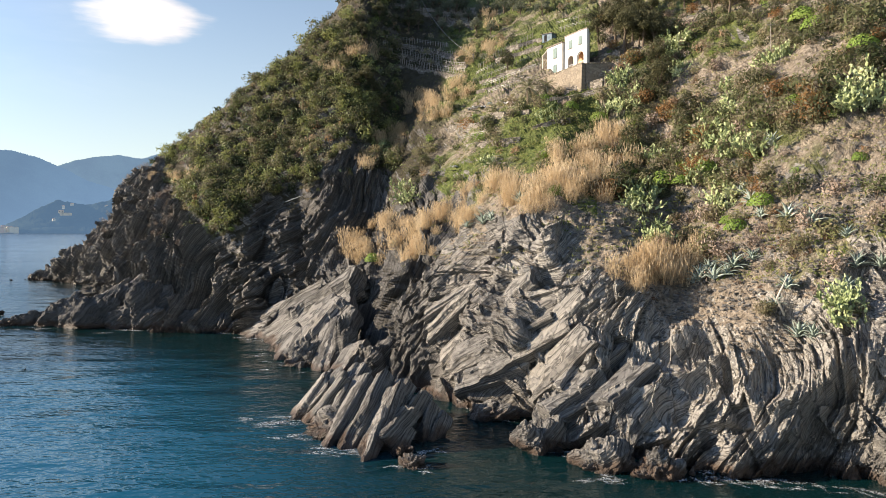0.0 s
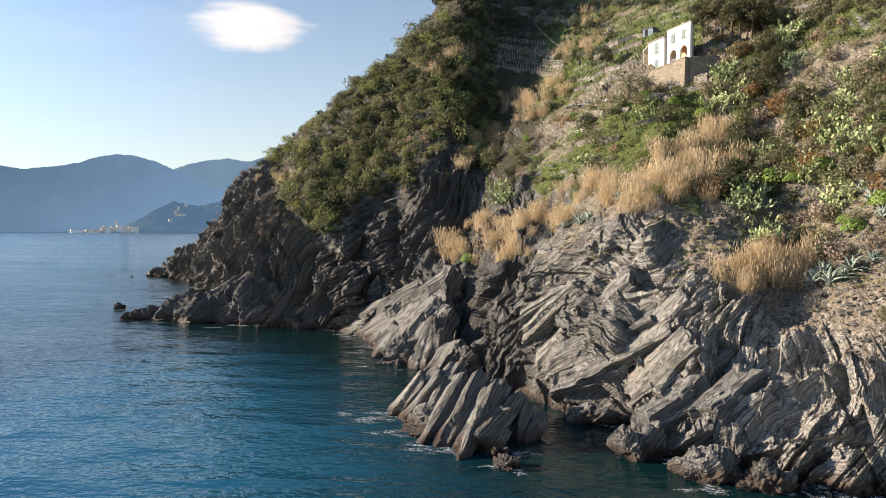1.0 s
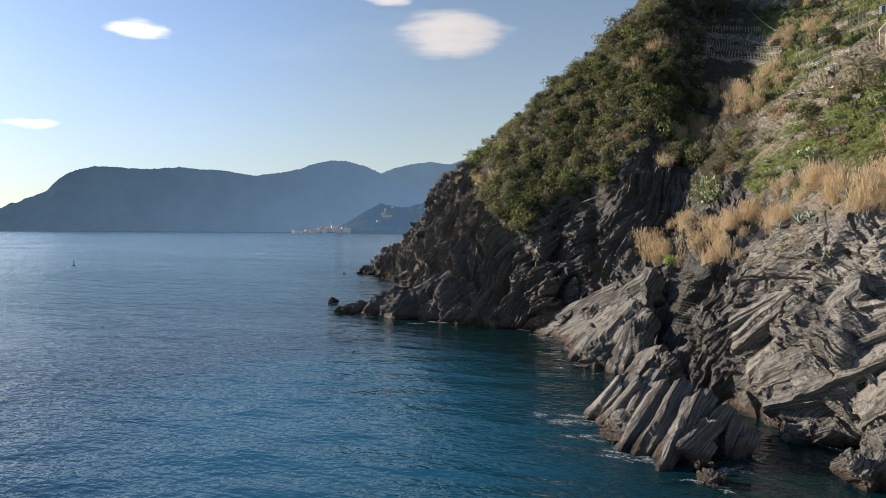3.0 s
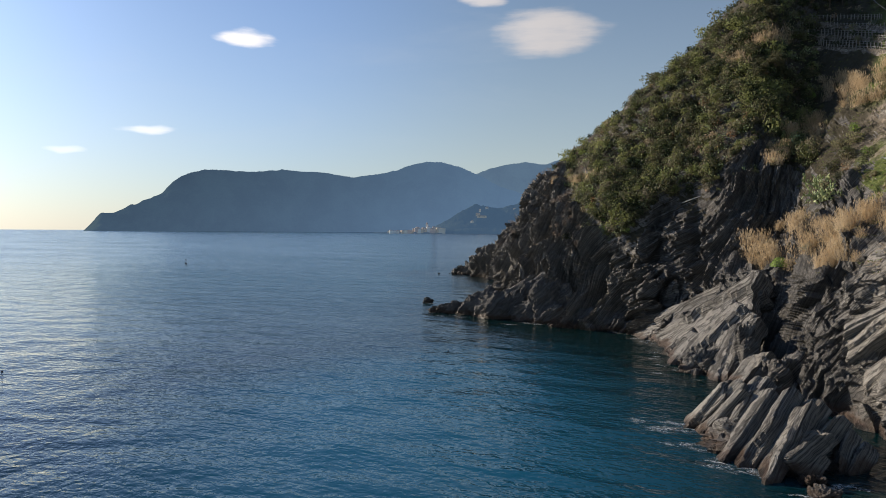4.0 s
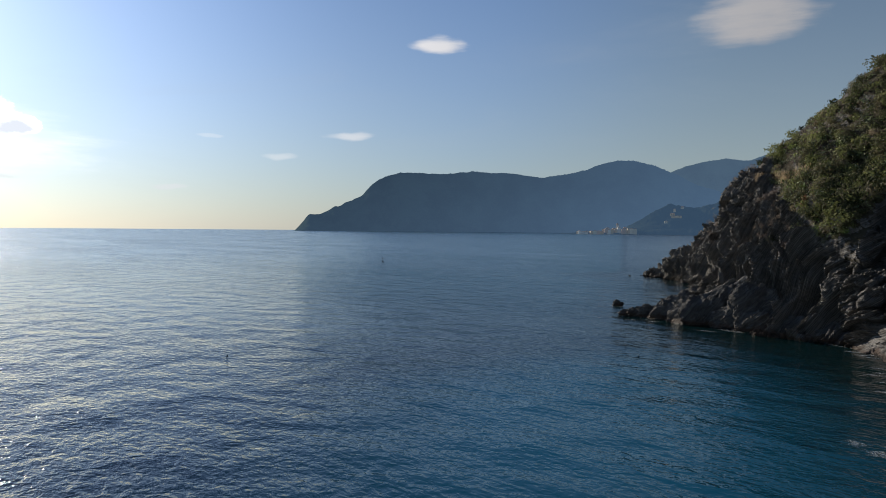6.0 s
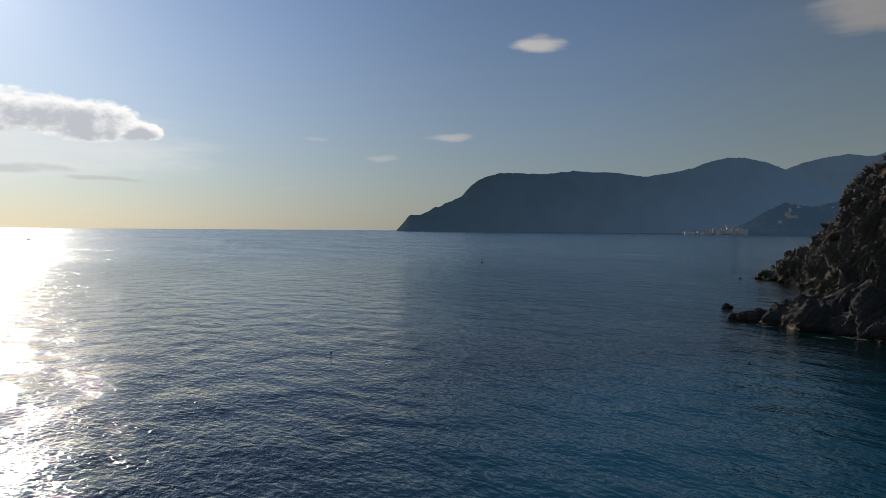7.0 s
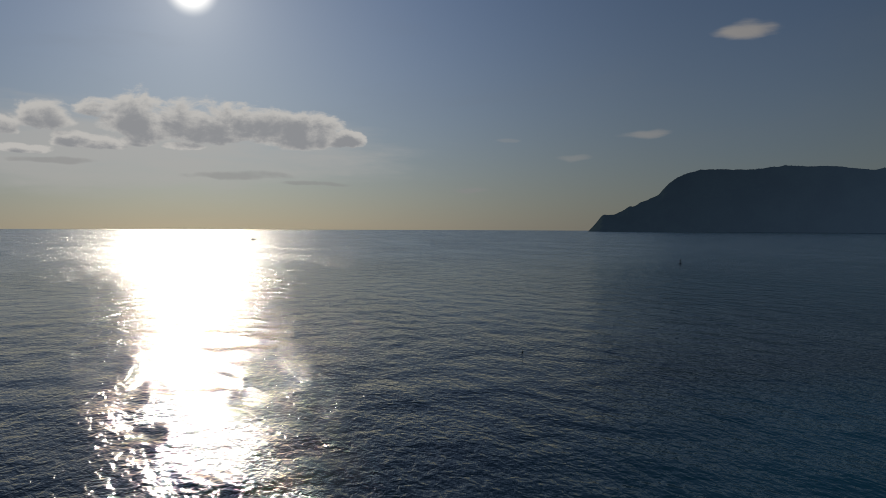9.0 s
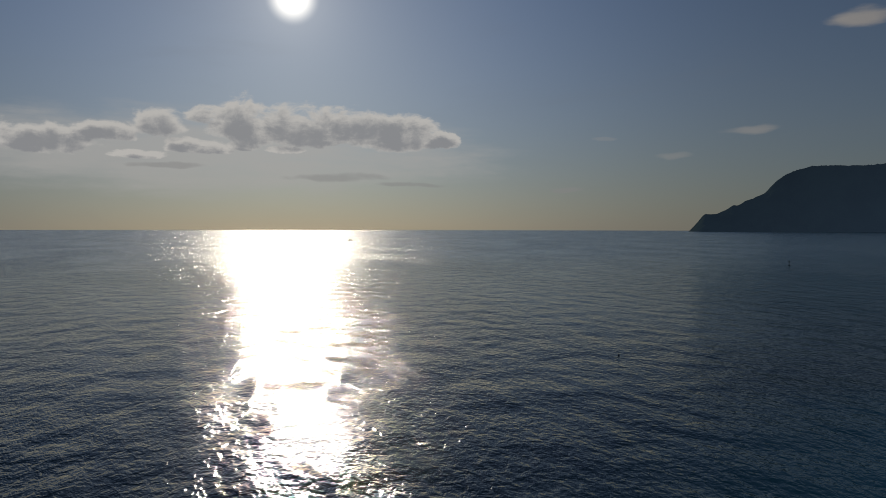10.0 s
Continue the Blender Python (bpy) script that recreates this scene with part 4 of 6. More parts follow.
rng = np.random.default_rng(11)
stack_at = spot(6.6, 71)
stack = thing("layered_sea_rock", "big grey rock of tilted slate slabs standing in the sea", "rock", "rocks in the sea", stack_at)
core = sea_rock("core", "", 5.6, 72.5, (6.4, 5.0), 2.6, 5, 0.2)
core.parent, core.location = stack, core.location - stack_at
for key in ("label", "category", "group"):
    if key in core:
        del core[key]
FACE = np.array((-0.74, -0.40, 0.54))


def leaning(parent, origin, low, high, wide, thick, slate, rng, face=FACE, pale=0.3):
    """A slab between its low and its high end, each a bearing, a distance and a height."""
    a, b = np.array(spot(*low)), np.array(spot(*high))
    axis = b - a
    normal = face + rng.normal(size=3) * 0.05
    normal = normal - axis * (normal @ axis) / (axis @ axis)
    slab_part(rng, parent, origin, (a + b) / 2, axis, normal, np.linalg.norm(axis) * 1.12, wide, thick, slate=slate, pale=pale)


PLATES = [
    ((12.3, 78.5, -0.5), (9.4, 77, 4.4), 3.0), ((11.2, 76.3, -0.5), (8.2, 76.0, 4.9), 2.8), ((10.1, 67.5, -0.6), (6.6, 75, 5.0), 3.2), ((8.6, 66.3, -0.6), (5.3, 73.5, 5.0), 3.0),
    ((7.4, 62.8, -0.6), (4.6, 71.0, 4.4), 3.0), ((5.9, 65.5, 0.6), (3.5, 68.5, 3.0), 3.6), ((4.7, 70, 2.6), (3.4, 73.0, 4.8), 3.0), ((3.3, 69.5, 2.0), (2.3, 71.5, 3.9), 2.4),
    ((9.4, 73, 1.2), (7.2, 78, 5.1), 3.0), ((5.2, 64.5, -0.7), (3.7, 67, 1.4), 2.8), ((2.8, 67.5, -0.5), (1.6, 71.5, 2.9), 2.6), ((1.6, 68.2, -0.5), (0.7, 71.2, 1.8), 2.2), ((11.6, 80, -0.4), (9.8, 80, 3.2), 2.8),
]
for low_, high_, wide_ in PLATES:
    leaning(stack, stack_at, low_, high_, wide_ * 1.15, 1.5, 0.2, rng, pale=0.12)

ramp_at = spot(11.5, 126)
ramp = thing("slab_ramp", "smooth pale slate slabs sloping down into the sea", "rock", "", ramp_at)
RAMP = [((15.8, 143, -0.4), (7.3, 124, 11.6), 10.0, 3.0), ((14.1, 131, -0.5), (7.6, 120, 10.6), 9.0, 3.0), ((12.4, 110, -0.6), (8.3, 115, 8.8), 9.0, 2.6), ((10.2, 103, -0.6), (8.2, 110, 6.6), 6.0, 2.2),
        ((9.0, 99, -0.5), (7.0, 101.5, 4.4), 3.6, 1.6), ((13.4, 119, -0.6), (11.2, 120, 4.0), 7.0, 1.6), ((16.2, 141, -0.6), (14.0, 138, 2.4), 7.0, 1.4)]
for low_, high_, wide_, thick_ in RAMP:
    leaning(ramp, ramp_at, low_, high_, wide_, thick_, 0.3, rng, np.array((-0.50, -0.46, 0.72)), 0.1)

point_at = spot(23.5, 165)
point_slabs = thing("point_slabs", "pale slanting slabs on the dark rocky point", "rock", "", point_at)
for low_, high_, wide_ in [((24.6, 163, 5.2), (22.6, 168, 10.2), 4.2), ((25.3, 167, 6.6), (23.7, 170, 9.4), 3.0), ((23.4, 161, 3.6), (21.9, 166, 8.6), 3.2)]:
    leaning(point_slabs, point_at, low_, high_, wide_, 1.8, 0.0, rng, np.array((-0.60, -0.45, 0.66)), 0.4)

# great tilted sheets of pale rock lying against the cliff: low and high end as bearing and climb, then width
sheets_at = ground_at(-5.0, -9.0)[0]
sheets = thing("tilted_rock_sheets", "great pale slate sheets tilted against the cliff", "rock", "", sheets_at)
SHEETS = [((-0.1, -8.4), (-3.9, -4.7), 2.6), ((-0.8, -10.2), (-8.0, -3.9), 3.0), ((-2.3, -10.6), (-9.0, -6.2), 3.6), ((-4.3, -11.0), (-10.0, -6.9), 4.0), ((-6.6, -12.6), (-11.8, -8.2), 4.2),
          ((-0.3, -7.0), (-3.4, -4.2), 2.0), ((-7.9, -8.3), (-11.4, -5.1), 3.0), ((-10.0, -12.6), (-13.5, -9.1), 3.6), ((-12.6, -13.6), (-15.6, -10.6), 3.2), ((-6.5, -15.8), (-9.4, -13.6), 3.6),
          ((-3.2, -12.2), (-6.6, -10.4), 2.6), ((-8.9, -14.4), (-11.6, -12.6), 2.8)]
for low_, high_, wide_ in SHEETS:
    a_, b_ = np.array(ground_at(*low_)[0]), np.array(ground_at(*high_)[0])
    axis_ = b_ - a_
    face_ = np.array((-0.50, -0.58, 0.64)) + rng.normal(size=3) * 0.05
    face_ = face_ - axis_ * (face_ @ axis_) / (axis_ @ axis_)
    slab_part(rng, sheets, sheets_at, (a_ + b_) / 2 + unit(face_) * 0.75, axis_, face_, min(np.linalg.norm(axis_), 16.0) * 1.1, wide_, 1.7)

for b_, r_, half_, h_, s_, lab in [
        (7.7, 104, (2.0, 1.6), 7.2, 31, "jagged slate pinnacle in front of the cliff"),
        (2.3, 60.5, (1.1, 0.9), 0.9, 32, "small wet brown rock washed by the sea"),
        (3.1, 64.0, (0.8, 0.7), 0.7, 33, "small wet rock beside the layered sea rock"),
        (-7.9, 66.5, (2.8, 2.0), 2.6, 34, "rounded grey boulder with a brown wet foot"),
        (-16.8, 60.8, (1.8, 1.4), 1.9, 35, "grey boulder with a brown wet foot at the shore"),
        (-12.8, 61.8, (2.4, 1.8), 2.2, 36, "split grey rock at the foot of the cliff"),
        (-4.0, 76.5, (2.6, 1.6), 1.8, 39, "dark broken rock at the mouth of the channel"),
        (5.5, 100, (4.0, 3.0), 4.2, 40, "dark rock heap in the gully"),
        (10.2, 108, (3.5, 2.2), 2.4, 41, "broken slate at the waterline"),
        (30.7, 174, (3.6, 2.4), 1.6, 42, "black rock islet off the point"),
        (29.0, 174, (6.0, 3.4), 3.0, 43, "black rock islet off the point"),
        (26.8, 170, (7.6, 4.8), 5.4, 44, "dark rugged rock spur running into the sea"),
        (24.4, 165, (8.6, 5.4), 7.6, 45, "dark rugged rock spur running into the sea"),
        (21.8, 160, (8.0, 5.0), 7.6, 46, "dark rugged rock at the foot of the spur"),
        (31.75, 196, (1.3, 0.9), 0.9, 47, "tiny black rock awash off the point"),
        (19.0, 153, (5.0, 3.0), 3.6, 48, "dark broken rock at the foot of the spur"),
        (17.0, 148, (4.5, 2.6), 2.6, 49, "dark broken rock at the foot of the spur")]:
    sea_rock("rock", lab, b_, r_, half_, h_, s_, 0.3 if b_ < 0 else 0.45 if b_ < 15 else 0.24, rugged=0.55 if b_ < 5 else 0.7, grain=(2.4, 0.9, 0.4) if b_ < 15 else (4.0, 1.8, 0.8))

# ================================================================ the house and its terraces


def wall_with_arches(bm, length, height, thick, arches):
    """A wall along x from 0, its outer face at y = 0, with arched openings from the floor: middle, half width, spring height."""
    cuts = {0.0, length}
    for c, hw, sp in arches:
        cuts |= {c + hw * math.cos(k * math.pi / 12) for k in range(13)}
    cuts = sorted(cuts)

    def under(x):
        for c, hw, sp in arches:
            if abs(x - c) <= hw + 1e-6:
                return sp + math.sqrt(max(0, hw * hw - (x - c) ** 2))
        return 0.0

    for x0, x1 in zip(cuts, cuts[1:]):
        mid = under((x0 + x1) / 2) > 0
        z0, z1 = (under(x0), under(x1)) if mid else (0.0, 0.0)
        p = [bm.verts.new(c) for c in ((x0, 0, z0), (x1, 0, z1), (x1, 0, height), (x0, 0, height),
                                       (x0, thick, z0), (x1, thick, z1), (x1, thick, height), (x0, thick, height))]
        for f in ((0, 1, 2, 3), (5, 4, 7, 6), (1, 0, 4, 5), (3, 2, 6, 7), (0, 3, 7, 4), (2, 1, 5, 6)):
            bm.faces.new([p[k] for k in f])
    bmesh.ops.remove_doubles(bm, verts=bm.verts, dist=0.001)
    return bm


def shutter(parent, x, z, wide=1.0, tall=1.35, y=-0.05):
    """Closed louvred shutters, two leaves with slats."""
    for side in (-1, 1):
        bm = bmesh.new()
        box(bm, (x + side * wide / 4, y, z), (wide / 2 - 0.02, 0.05, tall), bevel=0.008)
        leaf = part("shutter", bm, shutter_mat, parent, "closed green louvred shutter")
        bm = bmesh.new()
        for k in range(8):
            box(bm, (x + side * wide / 4, y - 0.035, z - tall / 2 + (k + 0.5) * tall / 8), (wide / 2 - 0.14, 0.03, 0.07))
        part("slats", bm, shutter_mat, leaf)
    bm = bmesh.new()
    box(bm, (x, y, z - tall / 2 - 0.06), (wide + 0.2, 0.16, 0.07), bevel=0.01)
    part("sill", bm, stone_mat, parent)


def upright(bm, plan, z0, z1):
    """A prism over a plan given anticlockwise."""
    low = [bm.verts.new((x, y, z0)) for x, y in plan]
    top = [bm.verts.new((x, y, z1)) for x, y in plan]
    bm.faces.new(low[::-1])
    bm.faces.new(top)
    for k in range(len(plan)):
        n = (k + 1) % len(plan)
        bm.faces.new((low[k], low[n], top[n], top[k]))
    return bm


HOUSE_TURN = -64.5
right_foot = spot(-11.15, 134, 50.0)
along = Vector((math.cos(radians(HOUSE_TURN)), math.sin(radians(HOUSE_TURN)), 0))
back = Vector((-along.y, along.x, 0))
house_at = right_foot - along * 6.8
house = thing("house", "white two-storey house with green shutters and arched loggia", "house", at=house_at, turn=HOUSE_TURN)
part("wall", wall_with_arches(bmesh.new(), 6.8, 6.5, 0.4, [(1.9, 0.95, 1.7), (4.9, 1.05, 1.75)]), plaster_mat, house)
# the plot narrows uphill: the end wall runs back at a slant
for plan in (((0, 0.4), (0.4, 0.4), (0.4, 3.2), (0, 3.2)), ((6.35, 0.4), (6.8, 0.4), (3.5, 3.2), (2.9, 3.2)), ((0.4, 2.8), (3.3, 2.8), (2.9, 3.2), (0.4, 3.2))):
    part("wall", upright(bmesh.new(), plan, 0.0, 6.5), plaster_mat, house)
bm = bmesh.new()
box(bm, (2.7, 1.7, 1.7), (4.5, 0.2, 3.4))
upright(bm, ((0.45, 0.42), (6.2, 0.42), (4.9, 1.58), (0.45, 1.58)), 3.28, 3.43)
part("loggia", bm, ochre_mat, house, "terracotta plaster inside the arches")
for x in (1.9, 4.9):
    bm = bmesh.new()
    box(bm, (x - 0.6, 1.56, 1.15), (1.0, 0.08, 2.2), bevel=0.01)
    part("door", bm, shutter_mat, house)
    bm = bmesh.new()
    for k in range(8):
        box(bm, (x - 0.9 + k * 0.257, 0.2, 0.5), (0.03, 0.03, 0.9))
    box(bm, (x, 0.2, 0.97), (1.9, 0.05, 0.05))
    part("railing", bm, metal_mat, house)
shutter(house, 1.9, 4.75, 1.1, 1.5)
shutter(house, 4.9, 4.85, 1.1, 1.5)
bm = bmesh.new()
upright(bm, ((-0.12, -0.12), (7.0, -0.12), (3.6, 3.35), (-0.12, 3.35)), 6.5, 6.63)
for k in range(16):
    x = k * 0.425
    deep = min(3.3, (6.9 - x) * 0.98)
    box(bm, (x, deep / 2 - 0.05, 6.66), (0.2, deep, 0.09))
part("roof", bm, roof_mat, house)
bm = bmesh.new()
box(bm, (2.0, 2.3, 7.1), (0.6, 0.6, 0.9), bevel=0.03)
box(bm, (2.0, 2.3, 7.6), (0.8, 0.8, 0.1))
part("chimney", bm, plaster_mat, house)
wing_at = house_at - along * 5.15 - back * 0.5 + Vector((0, 0, -0.9))
wing = thing("annexe", "lower white annexe with green shutters beside the house", "house", at=wing_at, turn=HOUSE_TURN)
bm = bmesh.new()
box(bm, (2.5, 2.2, 2.9), (5.0, 4.4, 6.9), bevel=0.02)
part("wall", bm, plaster_mat, wing)
shutter(wing, 2.7, 4.9, 1.2, 1.9)
shutter(wing, 2.7, 1.9, 1.2, 1.5)
bm = bmesh.new()
box(bm, (2.5, 2.2, 6.42), (5.4, 4.9, 0.14), bevel=0.03)
for k in range(12):
    box(bm, (0.0 + k * 0.45, 2.2, 6.52), (0.2, 4.8, 0.09))
part("roof", bm, roof_mat, wing)
bm = bmesh.new()
box(bm, (-1.9, 0.2, 2.6), (0.09, 0.09, 6.0))
box(bm, (-1.9, 3.6, 2.6), (0.09, 0.09, 6.0))
box(bm, (-0.95, 2.0, 5.7), (2.2, 4.0, 0.1), Euler((0, radians(-25), 0)).to_matrix())
part("canopy", bm, plaster_mat, wing)


def stone_wall(a, b, height, thick=0.6, label="dry stone terrace wall of grey and tan stones", drop=0.7, name="terrace_wall", mat=None):
    """A retaining wall from a to b (tops), with an uneven cope."""
    a, b = Vector(a), Vector(b)
    d = b - a
    n = max(4, int(d.length / 0.7))
    root = thing(name, label, "stone wall", "terrace walls", a)
    bm = bmesh.new()
    side = Vector((d.y, -d.x, 0)).normalized() * thick / 2
    rows = []
    for i in range(n + 1):
        p = d * (i / n)
        up = Vector((0, 0, 0.12 * noise.noise(p * 0.9 + a)))
        out = side * (1 + 0.25 * noise.noise(p * 0.7 + b))
        rows.append([bm.verts.new(q) for q in (p + out - Vector((0, 0, height + drop)) + side * 0.3, p + out * 0.9 + up, p - out + up, p - out - Vector((0, 0, height + drop)))])
    for r0, r1 in zip(rows, rows[1:]):
        for k in range(3):
            bm.faces.new((r0[k], r1[k], r1[k + 1], r0[k + 1]))
    bm.faces.new(rows[0])
    bm.faces.new(rows[-1][::-1])
    bmesh.ops.recalc_face_normals(bm, faces=bm.faces)
    part("masonry", bm, mat or stone_mat, root)
    bm = bmesh.new()
    for i in range(n):
        p = d * ((i + 0.5) / n) + Vector((0, 0, 0.06 + 0.12 * noise.noise(d * ((i + 0.5) / n) * 0.9 + a)))
        box(bm, p, (d.length / n * 0.92, thick * 1.1, 0.13 + 0.05 * ((i * 7) % 3)), Euler((0, 0, math.atan2(d.y, d.x))).to_matrix(), 0.03)
    part("cope", bm, mat or stone_mat, root)
    return root


def wall_between(p0, p1, height, drop=0.6):
    """A terrace wall between two places given by bearing and climb."""
    count = max(1, math.ceil(abs(p1[0] - p0[0]) / 1.1))
    line = [ground_at(*(c0 + (c1 - c0) * k / count for c0, c1 in zip(p0, p1)))[0] + Vector((0, 0, height * 0.5)) for k in range(count + 1)]
    for a, b in zip(line, line[1:]):
        stone_wall(a, b, height, drop=drop)


# the terrace under the house
f0 = house_at - along * 7.0 - back * 2.6 + Vector((0, 0, -1.1))
f1 = house_at + along * 9.5 - back * 2.6 + Vector((0, 0, -0.6))
stone_wall(f0, f1, 4.0, 0.8, "tall tan stone terrace wall below the white house", 2.5, mat=tan_stone_mat)
stone_wall(f1 + back * 0.5, f1 + back * 8.5 + along * 1.0 + Vector((0, 0, 0.6)), 3.6, 0.7, "tan stone terrace wall round the yard beside the house", 2.5, mat=tan_stone_mat)
bm = bmesh.new()
floor_at = house_at - along * 7.0 - back * 2.3 + Vector((0, 0, -0.75))
terrace = thing("terrace", "paved stone terrace in front of the white house", "terrace", at=floor_at, turn=HOUSE_TURN)
box(bm, (8.2, 4.4, -0.6), (16.4, 8.6, 1.6), bevel=0.05)
part("paving", bm, tan_stone_mat, terrace)
stone_wall(right_foot + along * 0.8 + back * 4.0 + Vector((0, 0, 1.6)), right_foot + along * 4.5 + back * 9.0 + Vector((0, 0, 2.2)), 2.0, 0.7, "tan stone wall beside the white house", 1.5, mat=tan_stone_mat)
for p0, p1, h_ in [((-9.5, 10.4), (-13.5, 11.5), 1.2), ((-8.9, 9.7), (-12.5, 10.5), 1.1), ((-11.5, 12.6), (-13.8, 13.2), 1.4), ((-13.4, 13.3), (-15.5, 13.8), 1.6),
                   ((-3.4, 8.7), (-6.9, 9.1), 0.9), ((-0.7, 7.8), (-4.3, 8.2), 0.8), ((4.2, 14.3), (-2.0, 13.1), 0.6), ((4.0, 13.5), (-2.1, 12.4), 0.6), ((3.8, 12.7), (-1.9, 11.8), 0.6),
                   ((3.8, 17.0), (-0.7, 16.4), 1.0), ((1.8, 16.4), (-2.4, 15.4), 1.0), ((-2.9, 11.3), (-7.3, 12.6), 0.8), ((-2.7, 10.6), (-6.5, 11.7), 0.8),
                   ((-4.2, 13.0), (-7.8, 13.9), 0.8), ((-5.1, 13.8), (-8.0, 14.5), 0.8), ((-23.0, 15.2), (-27.0, 15.1), 1.8), ((-27.0, 15.1), (-31.1, 15.1), 1.8), ((-17.9, 15.0), (-19.9, 15.4), 1.4),
                   ((-16.0, -0.5), (-18.7, 0.4), 1.0), ((-6.9, 7.8), (-10.0, 8.4), 0.8), ((-2.0, 6.5), (-6.0, 7.0), 0.8)]:
    wall_between(p0, p1, h_)

# the little shed above the house
shed_at = ground_at(*(-8.3, 14.5))[0]
shed = thing("shed", "small blue-grey shed with a flat roof on the terraces", "shed", at=shed_at - Vector((0, 0, 0.6)), turn=-40, size=0.72)
bm = bmesh.new()
box(bm, (0, 0, 1.0), (3.4, 2.4, 2.4), bevel=0.03)
part("body", bm, blue_mat, shed)
bm = bmesh.new()
box(bm, (0, -0.1, 2.27), (4.0, 3.0, 0.14), bevel=0.03)
part("roof", bm, roof_mat, shed)
bm = bmesh.new()
box(bm, (-0.5, -1.22, 0.9), (0.9, 0.06, 1.9), bevel=0.01)
part("door", bm, dark_mat, shed)


def post_mesh(height, thick):
    bm = bmesh.new()
    tube(bm, [(0, 0, -0.5), (0.01, 0, height * 0.5), (0.0, 0.02, height)], [thick, thick * 0.95, thick * 0.8], 5)
    me = bpy.data.meshes.new("post")
    bm.to_mesh(me)
    bm.free()
    me.materials.append(post_mat)
    return me


def post_row(p0, p1, count, height, label, name="vine_row", thick=0.07, wires=2, mesh=None, group="vine rows"):
    """Posts with wires along a terrace."""
    places = []
    for k in range(count):
        t = k / (count - 1)
        g = ground_at(p0[0] + (p1[0] - p0[0]) * t, p0[1] + (p1[1] - p0[1]) * t)[0]
        places.append(g)
    # terraces are level: follow a smoothed line
    places = [sum((places[min(max(i + d, 0), count - 1)] for d in range(-3, 4)), Vector()) / 7 for i in range(count)]
    root = thing(name, label, "fence" if name == "fence" else "vine row", group, places[0])
    for i, p in enumerate(places):
        ob = part("post", mesh, None, root)
        tall = 0.8 + 0.35 * noise.noise(p * 3.1)
        ob.matrix_basis = pose(*(p - places[0]), 6 * noise.noise(p * 2.0), 6 * noise.noise(p * 2.7), 0) @ Matrix.Diagonal((1, 1, tall + 0.2, 1))
    bm = bmesh.new()
    for wz in range(wires):
        tube(bm, [p - places[0] + Vector((0, 0, height * (0.5 + 0.35 * wz))) for p in places], [0.02] * count, 4)
    part("wire", bm, metal_mat, root)
    return root


vine_post, field_post, fence_post = post_mesh(1.15, 0.11), post_mesh(1.0, 0.055), post_mesh(0.9, 0.045)
for p0, p1, n_ in [((4.5, 14.6), (-0.7, 14.0), 26), ((4.7, 14.2), (-1.3, 13.3), 30), ((4.8, 13.7), (-2.0, 12.8), 34), ((3.6, 13.3), (-2.1, 12.4), 28), ((3.5, 12.9), (-2.0, 12.0), 27), ((3.0, 12.5), (-1.8, 11.7), 22),
                   ((4.2, 16.9), (0.6, 16.6), 16), ((1.8, 16.3), (-0.7, 16.0), 12), ((-0.7, 15.7), (-2.3, 15.4), 8), ((1.8, 16.7), (-0.4, 16.4), 10)]:
    post_row(p0, p1, n_, 1.2, "row of weathered wooden vine posts on a stone terrace", mesh=vine_post)
for p0, p1, n_ in [((-2.2, 11.3), (-7.8, 13.4), 18), ((-2.4, 11.8), (-7.5, 13.9), 18), ((-2.6, 12.4), (-7.5, 14.4), 17), ((-2.9, 10.9), (-8.0, 12.6), 17), ((-3.8, 13.2), (-7.3, 14.8), 13),
                   ((-3.4, 10.4), (-7.6, 11.7), 14), ((-8.8, 15.0), (-12.1, 15.7), 11), ((-8.6, 15.4), (-11.6, 16.1), 10)]:
    post_row(p0, p1, n_, 0.9, "row of thin pale vine posts on a grassy slope", mesh=field_post)
for p0, p1, n_ in [((-11.5, 11.1), (-13.8, 12.0), 10), ((-10.8, 10.0), (-13.4, 10.4), 10), ((-7.8, 9.6), (-9.1, 10.0), 6), ((-13.8, 13.4), (-15.9, 14.0), 9), ((-13.2, 12.3), (-15.5, 13.0), 9), ((-27.0, 15.4), (-31.1, 15.2), 14), ((-1.1, 6.8), (-3.8, 7.4), 9)]:
    post_row(p0, p1, n_, 1.0, "low fence of thin posts and wire along a path", "fence", mesh=fence_post, group="fences")

# cable lift over the vines
cable = thing("cable", "steel cable sagging over the vine terraces", "cable", at=ground_at(*(-2.6, 12.9))[0])
c0, c1 = ground_at(*(-2.6, 12.9))[0] + Vector((0, 0, 1.5)), ground_at(*(2.5, 17.5))[0] + Vector((0, 0, 6.0))
bm = bmesh.new()
tube(bm, [c0.lerp(c1, t / 16) - Vector((0, 0, 14 * (t / 16) * (1 - t / 16))) - cable.location for t in range(17)], [0.035] * 17, 5)
part("strand", bm, metal_mat, cable)
bm = bmesh.new()
tube(bm, [c0 - cable.location - Vector((0, 0, 2.5)), c0 - cable.location + Vector((0, 0, 0.4))], [0.12, 0.1], 6)
part("mast", bm, post_mat, cable)
